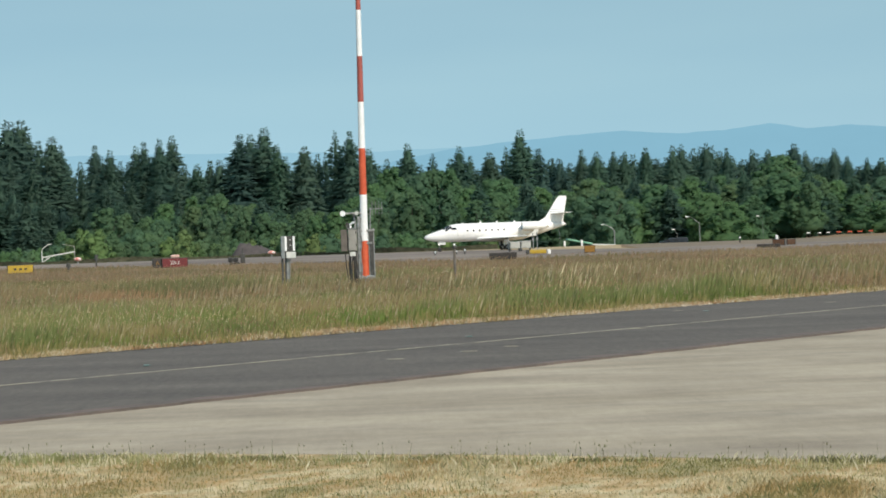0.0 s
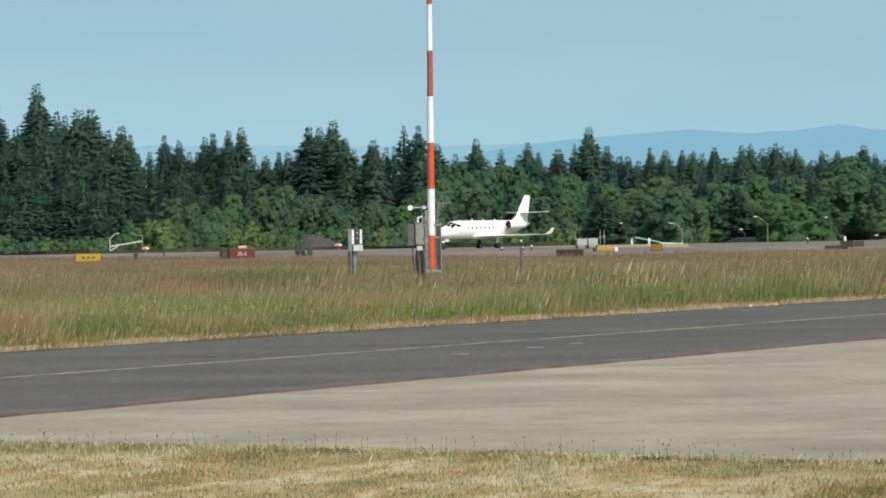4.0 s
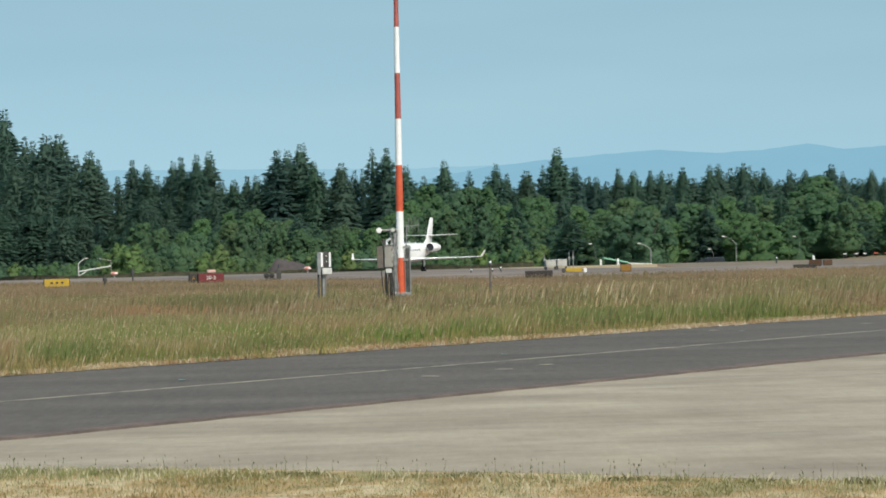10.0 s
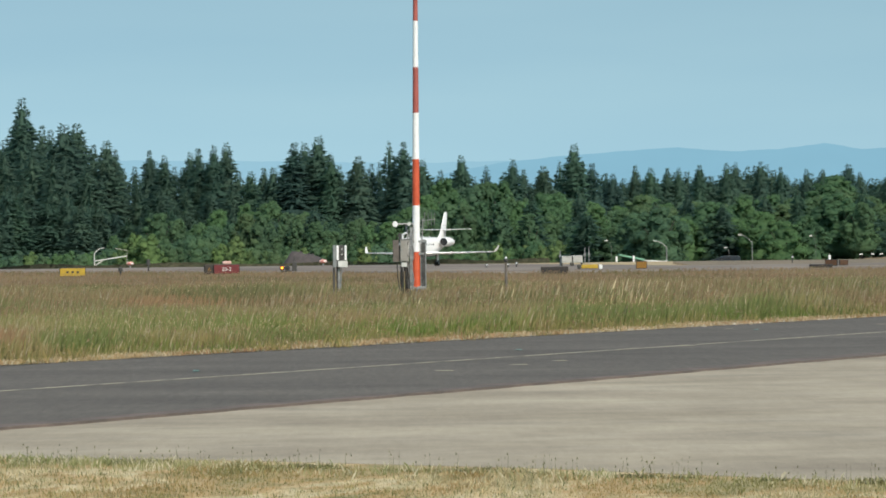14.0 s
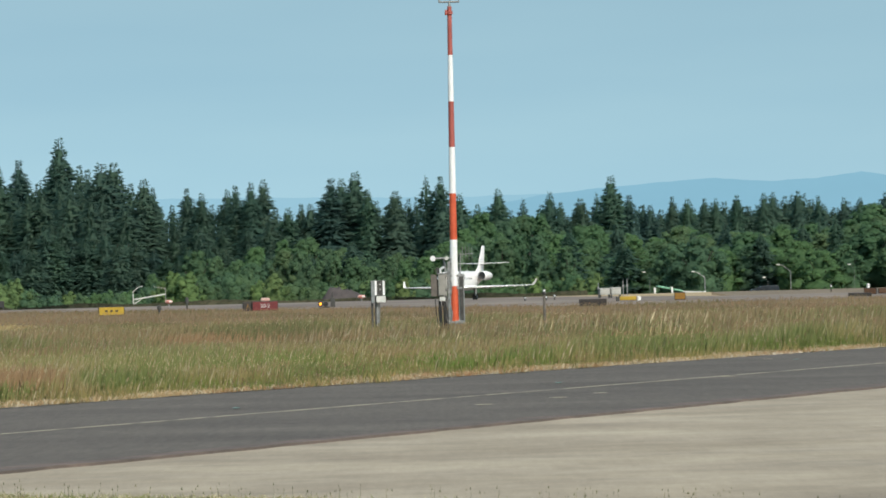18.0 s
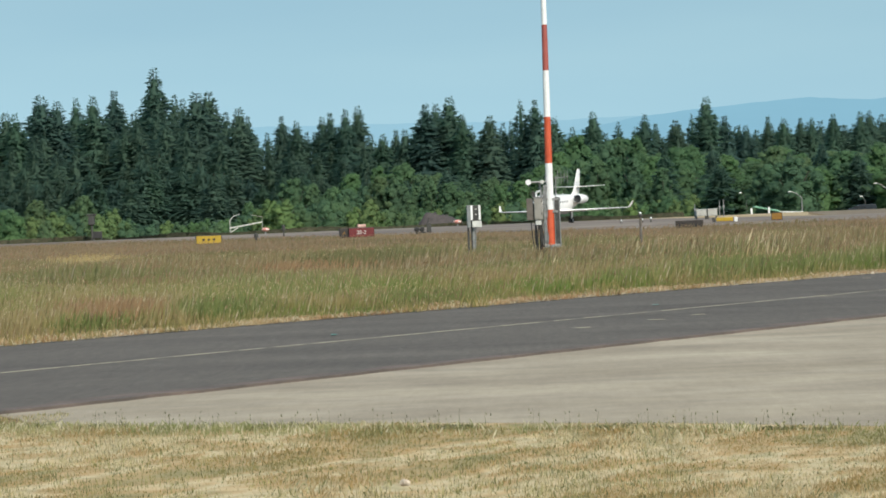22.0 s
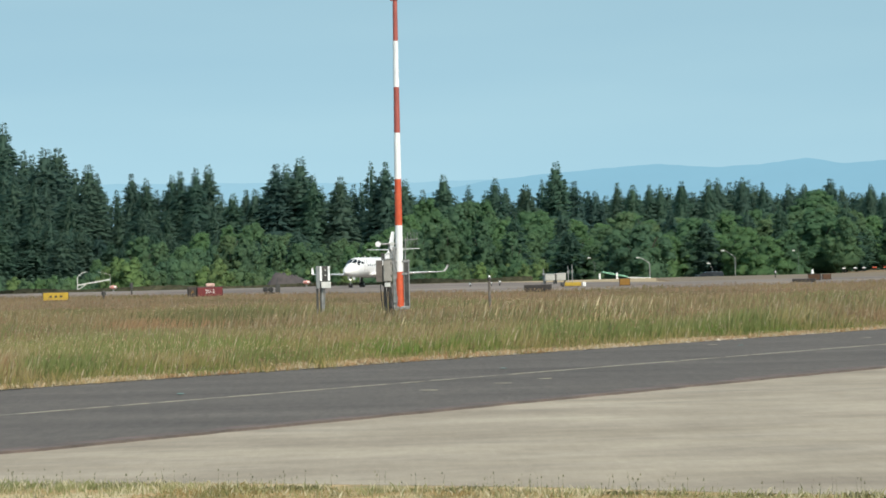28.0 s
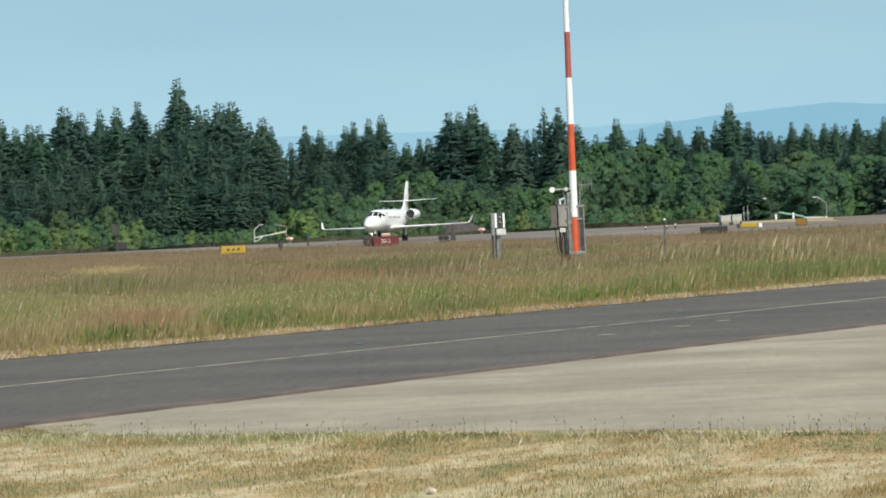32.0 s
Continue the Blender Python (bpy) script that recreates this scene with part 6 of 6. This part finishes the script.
# upright tufts that the mower left
x, y, g = lawn(80000, 10.5, 24.5, 9)
ok = (g.random(len(x)) < np.clip(clump(x, y * 0.7, 1.7) * clump(x + 3, y, 11.0) * 2.6 - 0.25, 0.02, 1)) & ((np.abs(x + 0.93) > 0.06) | (y > 16.9) | (y < 16.2))
x, y = x[ok], y[ok]
blades("lawn_tufts", x, y, g.uniform(0.015, 0.045, len(x)) * (0.6 + 0.6 * clump(x, y, 1.3)), g.uniform(0.004, 0.008, len(x)), g.uniform(0.0, 0.3, len(x)), LAWNTUFT, "short upright green-grey tufts in the mown grass", 9, wind=3)
# paler green band along the apron edge
g = np.random.default_rng(33)
x = g.uniform(-6.5, 5.5, 26000)
y = 22.95 - (x + 4.2) * 0.515 - np.abs(g.normal(0, 0.45, len(x)))
keep = g.random(len(x)) < np.where(x < -0.5, 0.5, 0.2) * (0.25 + 0.75 * clump(x, y, 2.1))
keep &= y < 24.1
x, y = x[keep], y[keep]
blades("edge_grass", x, y, g.uniform(0.03, 0.085, len(x)), g.uniform(0.004, 0.008, len(x)), g.uniform(0.0, 0.7, len(x)), GREENEDGE, "pale green uncut grass along the apron edge", 33, wind=3)
# low leafy clumps on the apron edge
g = np.random.default_rng(35)
cx = g.uniform(-6.0, 5.2, 46)
cr = g.uniform(0.03, 0.1, len(cx))
k = g.integers(0, len(cx), 4200)
x = cx[k] + g.normal(0, 1.3, len(k)) * cr[k]
y = 22.92 - (cx[k] + 4.2) * 0.515 - 0.06 + g.normal(0, 0.5, len(k)) * cr[k]
ok = y < 24.05
x, y, k = x[ok], y[ok], k[ok]
blades("edge_weeds", x, y, cr[k] * g.uniform(0.25, 0.75, len(k)), g.uniform(0.005, 0.012, len(k)), g.uniform(0.1, 0.9, len(k)), WEED, "low dark green weed clumps along the apron edge", 36, wind=3)
# weeds at the apron edge
g = np.random.default_rng(31)
n = 300
x = g.uniform(-6, 5.2, n)
x = np.where(g.random(n) < 0.5, x, np.round(x * 1.1) / 1.1 + g.normal(0, 0.12, n))
y = 22.8 - (x + 4.2) * 0.515 + g.normal(-0.15, 0.2, n)
ok = y < 24.0
x, y = x[ok], y[ok]
h = g.uniform(0.05, 0.17, len(x))
blades("weed_stalks", x, y, h, np.full(len(x), 0.0028), g.uniform(0.0, 0.14, len(x)), WEED, "thin dark weed stalks at the apron edge", 32, wind=3)
blades("weed_heads", x, y, np.full(len(x), 0.022), np.full(len(x), 0.009), g.uniform(0.0, 0.3, len(x)), WEED, "dark seed heads of the edge weeds", 32, z0=0.0, wind=3)
hv = bpy.data.objects["weed_heads"].data
for i, p in enumerate(hv.vertices):
    p.co.z += float(h[i // 4]) * 0.92
# low dark strip of broad blades along the far edge of the pavement
g = np.random.default_rng(41)
n = 7000
b = g.uniform(-13, 2.6, n)
y = 423 + g.normal(0, 1.4, n)
x = np.tan(np.radians(b)) * y
blades("dark_far_strip", x, y, g.uniform(0.2, 0.75, n) * (0.5 + 0.7 * clump(x, x, 0.31)), g.uniform(0.6, 1.6, n), g.uniform(0.0, 0.5, n), DARKSTRIP, "low dark strip of broad blades along the far pavement edge", 41, z0=0.0, wind=3)
bm = B()
ball(bm, (-0.93, 16.76, 0.02), 0.03, 1.2, 0.8, 0.8, 12, 8)
for v in bm.verts:
    v.co += Vector((noise.noise(v.co * 40), noise.noise(v.co * 33), noise.noise(v.co * 50))) * 0.016
tagged(finish("stone", bm, STONE, smooth=True), "small pale stone lying in the mown grass", "stone")


# ---- what moves ----
def motions():
    def at(x, y, heading):
        return pose(x, y, 0.02, 0, 0, heading)

    walk(jet, [(t, at(x, y, h)) for t, x, y, h in (
        (0, 18.3, 373, 189), (0.5, 16.8, 372.8, 194), (1, 15.1, 372.3, 199.5), (1.5, 13.6, 371.7, 205), (2, 12.2, 371, 210), (2.5, 10.9, 370.2, 214.5), (3, 9.7, 369.3, 219), (3.5, 8.5, 368.2, 223.5),
        (4.5, 6.0, 365.4, 233), (5.5, 4.3, 362.7, 241.5), (6, 3.8, 361.4, 245), (6.5, 3.4, 360.4, 248), (7, 2.9, 359.5, 249.6), (8, 2.2, 358.2, 250.2), (9, 1.7, 357.4, 250.5), (11, 1.2, 356.6, 250.8),
        (13, 1.1, 356.4, 250.8), (19, 1.1, 356.4, 250.8), (23, 1.1, 356.4, 250.9), (25.5, 1.0, 356.2, 251), (26.5, 0.2, 355, 251), (27.5, -1.8, 352, 251.5), (28, -3.3, 349.5, 252), (28.5, -4.9, 346.5, 253),
        (29, -6.8, 343, 254), (29.5, -8.7, 339.6, 255.5), (30, -10.5, 336, 256.8), (30.5, -12.7, 332, 257.7), (31, -15.2, 328, 258.5), (31.5, -18.0, 324, 258.8), (32, -20.8, 320, 259))])

    def drive(thing, t0, x0, t1, x1, y):
        rows = []
        for k in range(65):
            t = k / 2
            x = x0 + (x1 - x0) * min(1.0, max(0.0, (t - t0) / (t1 - t0)))
            rows.append((t, pose(x, y, terrain(x, y) + 0.03, 0, 0, 180)))
        walk(thing, rows)

    drive(van, 8.19, 140.0, 18.7, 31.8, 462)
    drive(car, 3.60, 150.0, 12.03, 40.0, 468)
    walk(wind_cups, [(k * 0.1, pose(-0.25, 0, 10.78, 0, 0, (k * 62) % 360)) for k in range(321)])
    for (lamp, px), flashes in zip(guard_lamps, ((8.0, 14.0, 18.0, 23.0), (1.0, 11.0, 21.0, 30.0))):
        rows = [(0, 180)]
        for f in flashes:
            rows += [(f + dt, a) for dt, a in ((-0.4, 180), (-0.3, 120), (-0.2, 60), (-0.1, 5), (0, 0), (0.1, 5), (0.2, 60), (0.3, 120), (0.4, 180))]
        rows.append((32.0, 180))
        walk(lamp, [(t, pose(px, -0.02, 0.55, 0, 0, a)) for t, a in rows])


motions()
